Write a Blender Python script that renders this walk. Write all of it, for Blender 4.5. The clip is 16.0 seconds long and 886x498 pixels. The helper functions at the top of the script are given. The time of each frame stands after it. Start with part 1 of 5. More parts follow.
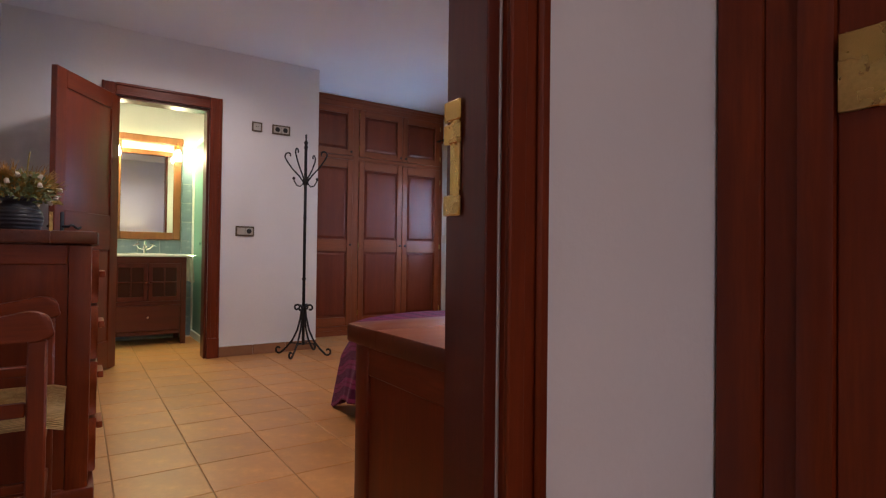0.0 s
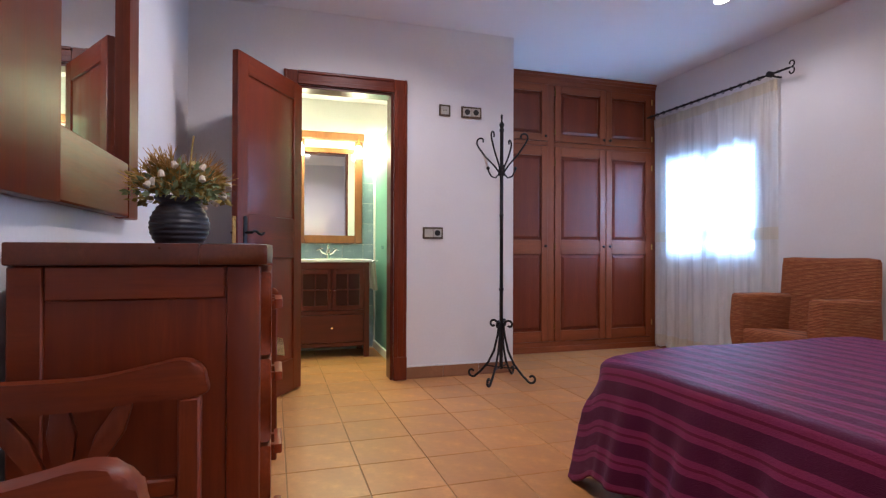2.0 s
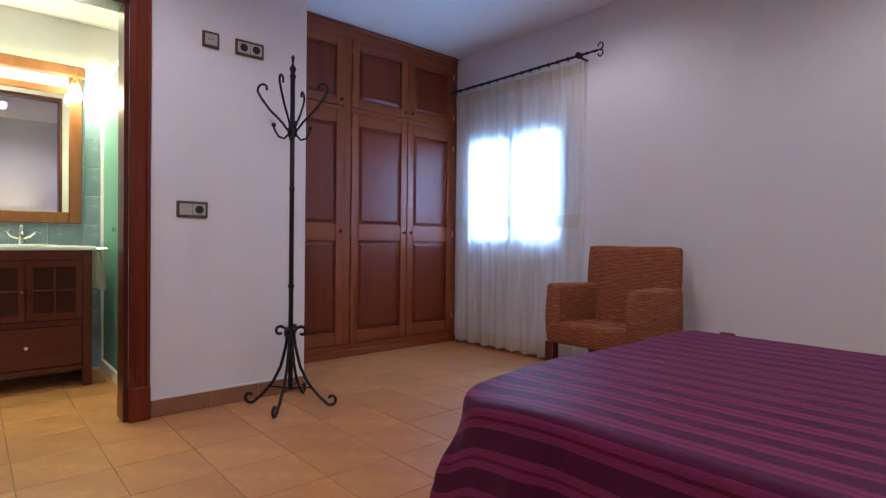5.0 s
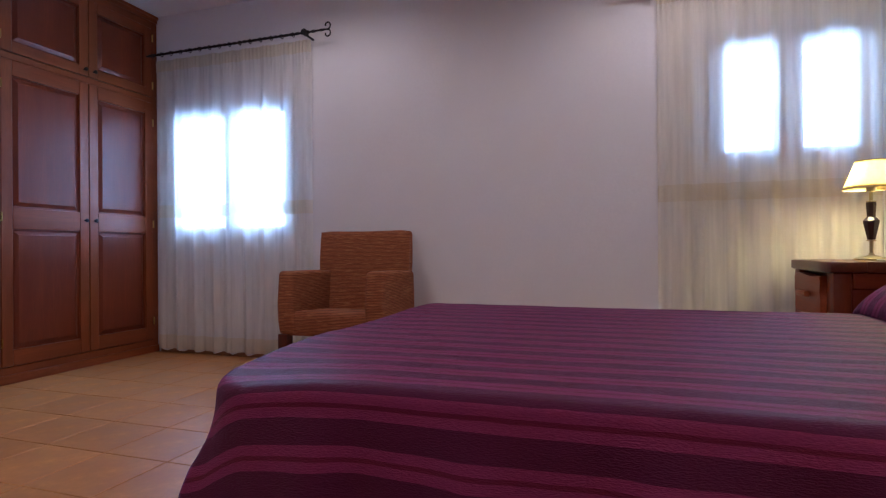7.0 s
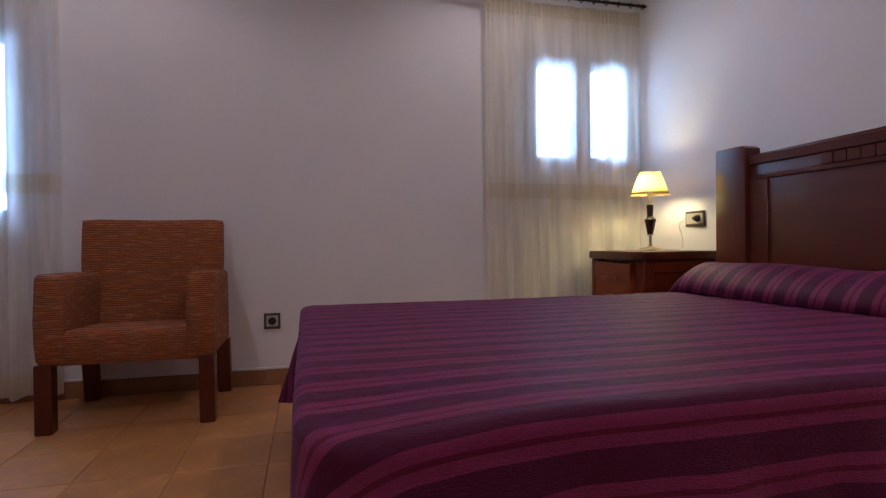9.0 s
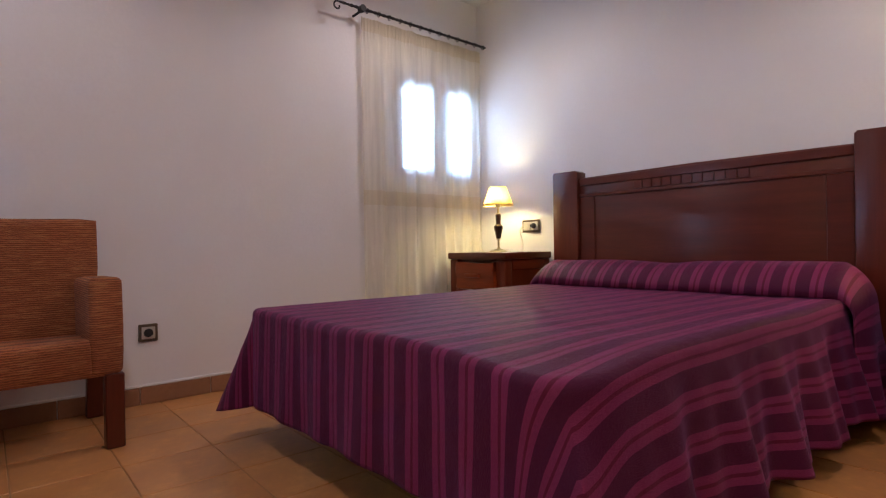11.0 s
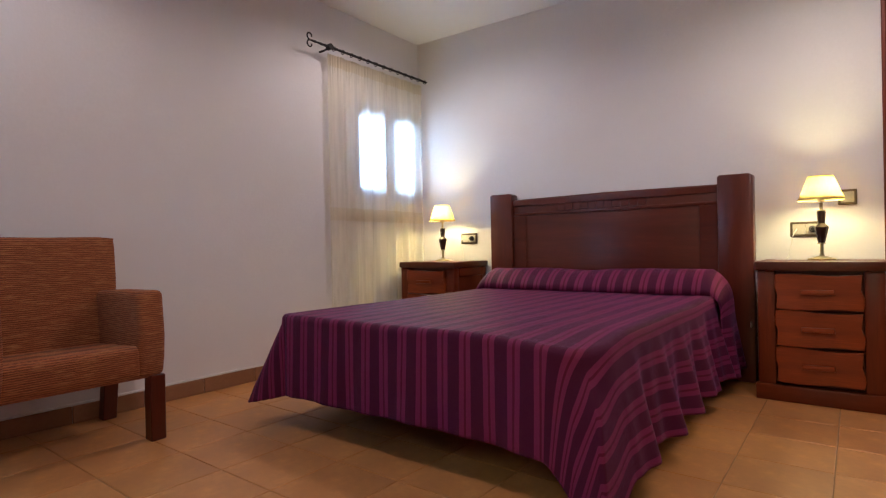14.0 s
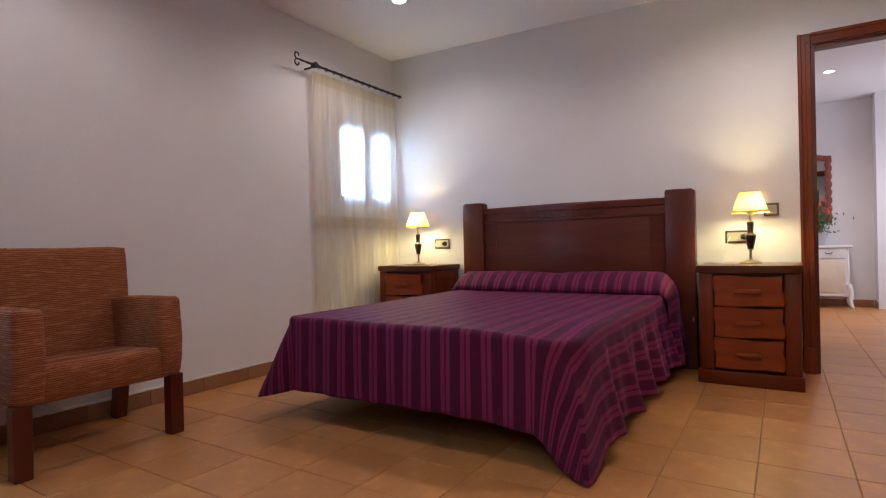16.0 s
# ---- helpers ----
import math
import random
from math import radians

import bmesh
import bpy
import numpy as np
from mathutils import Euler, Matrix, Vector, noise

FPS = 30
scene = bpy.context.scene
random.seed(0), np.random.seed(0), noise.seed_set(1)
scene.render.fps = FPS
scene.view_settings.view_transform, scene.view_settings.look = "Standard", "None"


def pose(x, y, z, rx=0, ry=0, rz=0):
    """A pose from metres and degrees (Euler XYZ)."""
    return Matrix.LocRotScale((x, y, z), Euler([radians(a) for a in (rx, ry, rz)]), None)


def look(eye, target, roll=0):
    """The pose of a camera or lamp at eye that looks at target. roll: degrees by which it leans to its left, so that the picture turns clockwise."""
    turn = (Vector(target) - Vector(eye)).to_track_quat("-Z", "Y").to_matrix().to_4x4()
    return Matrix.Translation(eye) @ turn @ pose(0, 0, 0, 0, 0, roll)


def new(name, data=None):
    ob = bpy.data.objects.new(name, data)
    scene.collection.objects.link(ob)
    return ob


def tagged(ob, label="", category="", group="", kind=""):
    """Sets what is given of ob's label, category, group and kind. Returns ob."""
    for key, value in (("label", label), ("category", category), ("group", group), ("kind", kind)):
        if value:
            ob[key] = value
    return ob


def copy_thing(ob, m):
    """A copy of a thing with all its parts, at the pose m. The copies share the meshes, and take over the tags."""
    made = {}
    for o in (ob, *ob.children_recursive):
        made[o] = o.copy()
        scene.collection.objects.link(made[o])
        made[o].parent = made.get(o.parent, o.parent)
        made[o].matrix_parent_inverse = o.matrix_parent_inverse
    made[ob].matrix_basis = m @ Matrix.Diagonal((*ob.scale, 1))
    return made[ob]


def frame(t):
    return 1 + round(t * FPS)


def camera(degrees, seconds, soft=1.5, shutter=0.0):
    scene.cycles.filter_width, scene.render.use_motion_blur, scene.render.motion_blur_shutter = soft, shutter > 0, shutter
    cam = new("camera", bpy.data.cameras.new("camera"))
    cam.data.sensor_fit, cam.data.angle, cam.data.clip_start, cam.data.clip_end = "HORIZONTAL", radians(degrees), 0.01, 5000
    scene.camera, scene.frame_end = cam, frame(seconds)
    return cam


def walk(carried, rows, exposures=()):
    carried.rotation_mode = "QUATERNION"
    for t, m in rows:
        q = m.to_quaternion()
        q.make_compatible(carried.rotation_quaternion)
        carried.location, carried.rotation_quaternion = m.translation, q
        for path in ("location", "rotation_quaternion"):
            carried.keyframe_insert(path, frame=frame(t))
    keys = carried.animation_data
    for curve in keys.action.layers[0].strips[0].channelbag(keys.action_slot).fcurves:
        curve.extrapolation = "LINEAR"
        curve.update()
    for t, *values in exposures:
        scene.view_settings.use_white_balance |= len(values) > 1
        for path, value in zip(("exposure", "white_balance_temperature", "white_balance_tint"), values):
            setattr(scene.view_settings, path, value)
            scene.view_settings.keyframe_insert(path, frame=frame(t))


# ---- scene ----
cam = camera(78.7, 16.0, soft=1.25)
PATH = [
    (0, (0.676, 0.135, 0.887), (1.796, 1.792, 0.913), 0.7),
    (0.5, (0.681, 0.341, 0.874), (1.579, 2.128, 0.899), 0.3),
    (1, (0.68, 0.588, 0.902), (1.466, 2.427, 0.918), 0.2),
    (1.5, (0.712, 0.859, 0.924), (1.386, 2.742, 0.935), 0.4),
    (2, (0.745, 1.131, 0.941), (1.343, 3.039, 0.952), 0.2),
    (2.5, (0.754, 1.397, 0.96), (1.312, 3.318, 0.968), 0.3),
    (3, (0.784, 1.606, 0.954), (1.335, 3.529, 0.965), 0.1),
    (3.5, (0.803, 1.777, 0.941), (1.368, 3.695, 0.95), 0.1),
    (4, (0.867, 1.874, 0.941), (1.675, 3.703, 0.939), 0.2),
    (4.2, (0.894, 1.893, 0.959), (1.83, 3.66, 0.945), 0.4),
    (6.5, (1.061, 2.127, 0.800), (2.843, 3.035, 0.808), -0.3),
    (7, (1.069, 2.215, 0.785), (2.968, 2.841, 0.787), -0.4),
    (7.5, (1.114, 2.33, 0.805), (3.083, 2.677, 0.787), -0.7),
    (8, (1.169, 2.627, 0.79), (3.169, 2.609, 0.77), -0.6),
    (8.5, (1.23, 2.867, 0.772), (3.213, 2.609, 0.754), -0.7),
    (9, (1.269, 3.072, 0.769), (3.208, 2.581, 0.753), -0.6),
    (9.5, (1.325, 3.353, 0.745), (3.158, 2.553, 0.743), -0.7),
    (12, (1.394, 4.117, 0.782), (2.776, 2.671, 0.769), -0.9),
    (12.5, (1.399, 4.256, 0.805), (2.709, 2.745, 0.795), -1.0),
    (13, (1.413, 4.382, 0.833), (2.698, 2.85, 0.825), -1.1),
    (13.5, (1.37, 4.511, 0.828), (2.626, 2.955, 0.822), -1.1),
    (14, (1.353, 4.633, 0.823), (2.565, 3.042, 0.822), -1.1),
    (14.5, (1.353, 4.768, 0.835), (2.507, 3.134, 0.83), -1.1),
    (15, (1.353, 4.868, 0.85), (2.46, 3.202, 0.849), -1.2),
    (15.5, (1.331, 4.947, 0.86), (2.412, 3.264, 0.856), -1.2),
    (16, (1.325, 5.022, 0.87), (2.388, 3.328, 0.864), -1.3),
]
EXPOSURES = [(0, 0.52, 6000, 20), (1, 1.0, 5500, 20), (2.5, 0.93, 5420, 21), (4, 0.72, 5350, 21), (6.5, 0.48, 5500, 27), (7.5, 0.22, 5600, 26), (8.4, -0.10, 5650, 25), (9.5, 0.22, 5850, 25), (12.5, 0.65, 6150, 22), (16, 0.55, 6080, 21)]
walk(cam, [(t, look(eye, target, roll)) for t, eye, target, roll in PATH], EXPOSURES)

# world, daylight and lamps
world = bpy.data.worlds.new("world")
scene.world = world
world.use_nodes = True
sky = world.node_tree.nodes.new("ShaderNodeTexSky")
sky.sky_type, sky.sun_disc = "NISHITA", False
sky.sun_elevation, sky.sun_rotation = radians(48), radians(250)
world.node_tree.links.new(sky.outputs[0], world.node_tree.nodes["Background"].inputs[0])
world.node_tree.nodes["Background"].inputs[1].default_value = 0.12

SOUTH, NORTH, WEST, EAST, TOP = 0.795, 5.03, 0.2, 4.42, 2.635
HALL_N = 0.70
ALCOVE = 2.546
WARD = 5.69


def lamp(name, kind, place, energy, color, size=0.05, target=None, size_y=None, spot=None, blend=0.6):
    data = bpy.data.lights.new(name, kind)
    data.energy, data.color = energy, color
    if kind == "AREA":
        data.size = size
        if size_y:
            data.shape, data.size_y = "RECTANGLE", size_y
    else:
        data.shadow_soft_size = size
    if spot:
        data.spot_size, data.spot_blend = radians(spot), blend
    ob = new(name, data)
    ob.matrix_world = look(place, target) if target else pose(*place)
    return ob


DAY = (0.38, 0.66, 1.0)
WARM = (1.0, 0.88, 0.37)
SPOT = (1.0, 0.87, 0.76)
lamp("window_light_north", "AREA", (4.95, 4.98, 1.55), 74, DAY, 1.3, (0, 4.98, 1.35), 1.3)
lamp("window_light_south", "AREA", (4.95, 1.34, 1.75), 36, DAY, 1.0, (0, 1.34, 1.55), 1.0)
SPOTS = ((3.6, 4.02), (3.6, 1.91), (1.3, 4.02), (1.3, 1.91))
for sx, sy in SPOTS:
    lamp("spot_light", "SPOT", (sx, sy, 2.60), (12.5 if sy > 3 else 16.5) if sx > 3 else 24 if sy > 3 else 27, SPOT, 0.05, (sx, sy, 0), spot=162, blend=0.6)
lamp("hall_spot_light", "SPOT", (0.873, -2.0, 2.60), 48, SPOT, 0.05, (0.873, -2.0, 0), spot=150, blend=0.9)
lamp("hall_spot_light", "SPOT", (0.873, -0.3, 2.60), 3.5, SPOT, 0.05, (0.873, -0.3, 0), spot=150, blend=0.9)
# added cool fill, out of view in the side room, which has no window
lamp("hall_fill_light", "AREA", (-0.8, -2.6, 1.4), 16, (0.85, 0.90, 1.0), 1.2, (1.5, -2.6, 1.2), 1.6)
LAMPS = ((1.495, 1.065), (4.022, 1.14))
for lx, ly in LAMPS:
    lamp("bedside_bulb", "POINT", (lx, ly, 1.085), 11, WARM, 0.04)
for bx in (0.972, 1.515):
    lamp("bath_sconce_bulb", "POINT", (bx, 6.29, 1.89), 8, (1.0, 0.88, 0.42), 0.03)
for bx, by in ((0.99, 5.97), (1.48, 5.97)):
    lamp("bath_spot_light", "SPOT", (bx, by, 2.36), 22, (0.84, 0.95, 0.36), 0.04, (bx, by, 0), spot=150, blend=0.9)


# materials
def nodes_of(name):
    m = bpy.data.materials.new(name)
    m.use_nodes = True
    t = m.node_tree
    return m, t, t.nodes["Principled BSDF"]


def mixed(t, fac, a, b):
    n = t.nodes.new("ShaderNodeMix")
    n.data_type = "RGBA"
    for sock, value in ((n.inputs[0], fac), (n.inputs[6], a), (n.inputs[7], b)):
        if isinstance(value, bpy.types.NodeSocket):
            t.links.new(value, sock)
        elif isinstance(value, (int, float)):
            sock.default_value = value
        else:
            sock.default_value = (*value, 1)
    return n.outputs[2]


def ramped(t, value, lo, hi):
    n = t.nodes.new("ShaderNodeMapRange")
    t.links.new(value, n.inputs[0])
    n.inputs[1].default_value, n.inputs[2].default_value = lo, hi
    return n.outputs[0]


def noisy(t, scale, detail=4.0, stretch=(1, 1, 1), coord="Object", rough=0.6):
    c = t.nodes.new("ShaderNodeTexCoord")
    mp = t.nodes.new("ShaderNodeMapping")
    mp.inputs[3].default_value = stretch
    t.links.new(c.outputs[coord], mp.inputs[0])
    n = t.nodes.new("ShaderNodeTexNoise")
    n.inputs["Scale"].default_value, n.inputs["Detail"].default_value = scale, detail
    n.inputs["Roughness"].default_value = rough
    t.links.new(mp.outputs[0], n.inputs[0])
    return n.outputs[0]


def bumped(t, b, height, strength, distance=0.002):
    n = t.nodes.new("ShaderNodeBump")
    n.inputs["Strength"].default_value, n.inputs["Distance"].default_value = strength, distance
    t.links.new(height, n.inputs["Height"])
    t.links.new(n.outputs[0], b.inputs["Normal"])


def surface(name, dark, light, scale=6.0, fine=120.0, rough=0.6, metal=0.0, bump=0.15, stretch=(1, 1, 1), coat=0.0, distance=0.002, random_amount=0.0, speck=0.86, gloss=0.5):
    """A material that wavers between two colours at a coarse and a fine scale."""
    m, t, b = nodes_of(name)
    coarse = ramped(t, noisy(t, scale, 4, stretch), 0.3, 0.7)
    grain = noisy(t, fine, 3, stretch)
    col = mixed(t, coarse, dark, light)
    col = mixed(t, ramped(t, grain, 0.35, 0.8), col, tuple(0.5 * (a + c) * speck for a, c in zip(dark, light)))
    if random_amount:
        info = t.nodes.new("ShaderNodeObjectInfo")
        hsv = t.nodes.new("ShaderNodeHueSaturation")
        t.links.new(col, hsv.inputs["Color"])
        mr = t.nodes.new("ShaderNodeMapRange")
        mr.inputs[3].default_value, mr.inputs[4].default_value = 1 - random_amount, 1 + random_amount
        t.links.new(info.outputs["Random"], mr.inputs[0])
        t.links.new(mr.outputs[0], hsv.inputs["Value"])
        col = hsv.outputs[0]
    t.links.new(col, b.inputs["Base Color"])
    rr = t.nodes.new("ShaderNodeMapRange")
    t.links.new(coarse, rr.inputs[0])
    rr.inputs[3].default_value, rr.inputs[4].default_value = max(0.02, rough - 0.07), min(1, rough + 0.07)
    t.links.new(rr.outputs[0], b.inputs["Roughness"])
    b.inputs["Metallic"].default_value = metal
    b.inputs["Specular IOR Level"].default_value = gloss
    if coat:
        b.inputs["Coat Weight"].default_value, b.inputs["Coat Roughness"].default_value = coat, 0.18
    if bump:
        bumped(t, b, grain, bump, distance)
    return m


PLASTER = surface("plaster", (0.72, 0.70, 0.70), (0.77, 0.75, 0.75), 1.6, 60, 0.88, bump=0.30, speck=0.975)
CEILING = surface("ceiling_paint", (0.76, 0.75, 0.75), (0.79, 0.78, 0.78), 2.0, 90, 0.9, bump=0.08, speck=0.99)
WOOD_UP = surface("red_wood_upright", (0.088, 0.0104, 0.0018), (0.208, 0.0335, 0.0047), 2.2, 22, 0.40, bump=0.04, speck=0.78, gloss=0.3, stretch=(6, 6, 0.5), coat=0.05)
WOOD_ALONG = surface("red_wood_lengthwise", (0.088, 0.0104, 0.0018), (0.208, 0.0335, 0.0047), 2.2, 22, 0.40, bump=0.04, speck=0.78, gloss=0.3, stretch=(0.5, 6, 6), coat=0.05)
WOOD_DEEP = surface("red_wood_deepwise", (0.088, 0.0104, 0.0018), (0.208, 0.0335, 0.0047), 2.2, 22, 0.40, bump=0.04, speck=0.78, gloss=0.3, stretch=(6, 0.5, 6), coat=0.05)
DARK_WOOD = surface("dark_red_wood", (0.065, 0.009, 0.0035), (0.125, 0.020, 0.007), 2.2, 22, 0.36, bump=0.04, speck=0.85, gloss=0.35, stretch=(0.5, 6, 6), coat=0.2)
DARK_UP = surface("dark_red_wood_upright", (0.065, 0.009, 0.0035), (0.125, 0.020, 0.007), 2.2, 22, 0.36, bump=0.04, speck=0.85, gloss=0.35, stretch=(6, 6, 0.5), coat=0.2)
PANEL = surface("red_wood_panel", (0.12, 0.017, 0.004), (0.195, 0.033, 0.0075), 2.0, 22, 0.40, bump=0.06, stretch=(6, 6, 0.5), coat=0.12, speck=0.85, gloss=0.35)
TOP_WOOD = surface("worn_dark_top", (0.066, 0.0125, 0.0036), (0.125, 0.026, 0.007), 2.0, 20, 0.34, bump=0.03, speck=0.8, gloss=0.4, stretch=(0.5, 6, 6), coat=0.12)
WARD_UP = surface("wardrobe_wood_upright", (0.165, 0.034, 0.0085), (0.30, 0.073, 0.018), 2.2, 22, 0.36, bump=0.04, speck=0.82, gloss=0.4, stretch=(6, 6, 0.5), coat=0.1)
WARD_ALONG = surface("wardrobe_wood_lengthwise", (0.165, 0.034, 0.0085), (0.30, 0.073, 0.018), 2.2, 22, 0.36, bump=0.04, speck=0.82, gloss=0.4, stretch=(0.5, 6, 6), coat=0.1)
DRAWER_WOOD = surface("knotty_drawer_wood", (0.155, 0.0205, 0.0038), (0.34, 0.060, 0.0095), 2.4, 24, 0.36, bump=0.05, speck=0.78, gloss=0.35, stretch=(0.6, 6, 6), coat=0.08)
BATH_WOOD = surface("bathroom_wood", (0.16, 0.05, 0.015), (0.28, 0.10, 0.03), 3.0, 26, 0.4, bump=0.08, stretch=(6, 6, 0.5))
TILE = surface("terracotta_tile", (0.41, 0.166, 0.050), (0.66, 0.310, 0.102), 6.0, 30, 0.40, bump=0.08, random_amount=0.09)
GROUT = surface("grout", (0.22, 0.12, 0.055), (0.46, 0.28, 0.14), 3, 90, 0.9, bump=0.3)
SKIRT = surface("skirting_tile", (0.26, 0.12, 0.055), (0.36, 0.17, 0.08), 4, 50, 0.4, bump=0.1, random_amount=0.08)
BLUE_TILE = surface("blue_grey_tile", (0.16, 0.22, 0.28), (0.26, 0.33, 0.39), 5, 60, 0.25, bump=0.05, random_amount=0.1)
JOINT = surface("pale_joint", (0.5, 0.5, 0.48), (0.6, 0.6, 0.58), 8, 90, 0.85)
IRON = surface("wrought_iron", (0.012, 0.011, 0.012), (0.03, 0.028, 0.03), 14, 140, 0.5, metal=0.6, bump=0.3)
BRASS = surface("brass", (0.55, 0.36, 0.10), (0.75, 0.52, 0.18), 12, 150, 0.28, metal=1.0, bump=0.05)
CHROME = surface("chrome", (0.75, 0.75, 0.76), (0.85, 0.85, 0.86), 12, 150, 0.12, metal=1.0, bump=0)
CERAMIC = surface("white_ceramic", (0.78, 0.78, 0.76), (0.84, 0.84, 0.82), 5, 80, 0.12, bump=0)
WHITE = surface("white_lacquer", (0.70, 0.69, 0.66), (0.80, 0.79, 0.76), 5, 80, 0.4, bump=0.05)
POTTERY = surface("dark_pottery", (0.016, 0.018, 0.024), (0.045, 0.048, 0.06), 9, 60, 0.45, bump=0.3, stretch=(1, 1, 4))
GREY_POT = surface("grey_pot", (0.32, 0.33, 0.33), (0.42, 0.43, 0.43), 9, 60, 0.8, bump=0.3)
PLATE = surface("bronze_plate", (0.10, 0.075, 0.05), (0.16, 0.12, 0.08), 9, 90, 0.35, metal=0.6, bump=0.05)
SWITCH = surface("pale_switch", (0.42, 0.39, 0.33), (0.50, 0.46, 0.40), 9, 90, 0.35, bump=0)
LAMP_METAL = surface("satin_lamp_metal", (0.40, 0.33, 0.17), (0.56, 0.48, 0.29), 12, 150, 0.34, metal=1.0, bump=0.05)
STEM = surface("dark_turned_wood", (0.022, 0.009, 0.005), (0.045, 0.018, 0.009), 6, 60, 0.35, bump=0.05)
BLACK = surface("black_plastic", (0.012, 0.012, 0.012), (0.02, 0.02, 0.02), 9, 90, 0.5, bump=0)
CORD = surface("white_cord", (0.65, 0.63, 0.58), (0.72, 0.70, 0.65), 9, 90, 0.5, bump=0)
TOWEL = surface("towel", (0.62, 0.58, 0.50), (0.75, 0.70, 0.62), 20, 220, 0.95, bump=0.8, distance=0.004)
LEAF = surface("dry_leaf", (0.24, 0.175, 0.028), (0.46, 0.33, 0.06), 30, 100, 0.7, random_amount=0.25)
SAGE = surface("sage_leaf", (0.14, 0.19, 0.075), (0.28, 0.34, 0.15), 30, 100, 0.7)
STRAW = surface("straw", (0.36, 0.19, 0.035), (0.58, 0.34, 0.07), 30, 100, 0.75)
BUD = surface("cream_bud", (0.60, 0.52, 0.40), (0.75, 0.68, 0.56), 30, 100, 0.7)
RED_FLOWER = surface("red_petal", (0.55, 0.03, 0.03), (0.75, 0.06, 0.05), 30, 100, 0.6)
GREEN_LEAF = surface("green_leaf", (0.04, 0.10, 0.03), (0.09, 0.18, 0.06), 30, 100, 0.6)
RED_FRAME = surface("carved_red_frame", (0.16, 0.03, 0.025), (0.30, 0.08, 0.05), 20, 120, 0.6, bump=0.6)
SHADE_RIM = surface("shade_trim", (0.55, 0.40, 0.12), (0.7, 0.52, 0.2), 30, 120, 0.8)


def rush_weave():
    """Strands of twisted rush laid side by side, golden with darker gaps."""
    m, t, b = nodes_of("woven_rush")
    c = t.nodes.new("ShaderNodeTexCoord")
    w = t.nodes.new("ShaderNodeTexWave")
    w.wave_type, w.bands_direction, w.wave_profile = "BANDS", "Y", "SIN"
    w.inputs["Scale"].default_value, w.inputs["Distortion"].default_value = 78.0, 1.6
    w.inputs["Detail"].default_value, w.inputs["Detail Scale"].default_value = 2.0, 1.2
    t.links.new(c.outputs["Object"], w.inputs[0])
    twist = noisy(t, 150, 3, (0.6, 1.5, 1))
    col = mixed(t, ramped(t, w.outputs[1], 0.1, 0.75), (0.40, 0.21, 0.055), (0.88, 0.60, 0.23))
    col = mixed(t, ramped(t, twist, 0.52, 0.8), col, (0.46, 0.26, 0.07))
    col = mixed(t, ramped(t, noisy(t, 9, 3), 0.45, 0.8), col, (0.92, 0.66, 0.28))
    t.links.new(col, b.inputs["Base Color"])
    b.inputs["Roughness"].default_value = 0.7
    h = t.nodes.new("ShaderNodeMath")
    h.operation = "ADD"
    t.links.new(w.outputs[1], h.inputs[0])
    t.links.new(twist, h.inputs[1])
    bumped(t, b, h.outputs[0], 0.9, 0.005)
    return m


RUSH = rush_weave()


def weave():
    """Ribbed rust-coloured upholstery."""
    m, t, b = nodes_of("ribbed_upholstery")
    c = t.nodes.new("ShaderNodeTexCoord")
    w = t.nodes.new("ShaderNodeTexWave")
    w.wave_type, w.bands_direction = "BANDS", "Z"
    w.inputs["Scale"].default_value, w.inputs["Distortion"].default_value = 36.0, 2.6
    w.inputs["Detail"].default_value, w.inputs["Detail Scale"].default_value = 2.0, 2.5
    t.links.new(c.outputs["Object"], w.inputs[0])
    speck = noisy(t, 60, 4, (0.22, 0.22, 2.6))
    col = mixed(t, w.outputs[1], (0.140, 0.036, 0.012), (0.37, 0.115, 0.037))
    col = mixed(t, ramped(t, speck, 0.50, 0.80), col, (0.50, 0.225, 0.085))
    t.links.new(col, b.inputs["Base Color"])
    b.inputs["Roughness"].default_value = 0.95
    bumped(t, b, w.outputs[1], 0.6, 0.003)
    return m


RIBBED = weave()


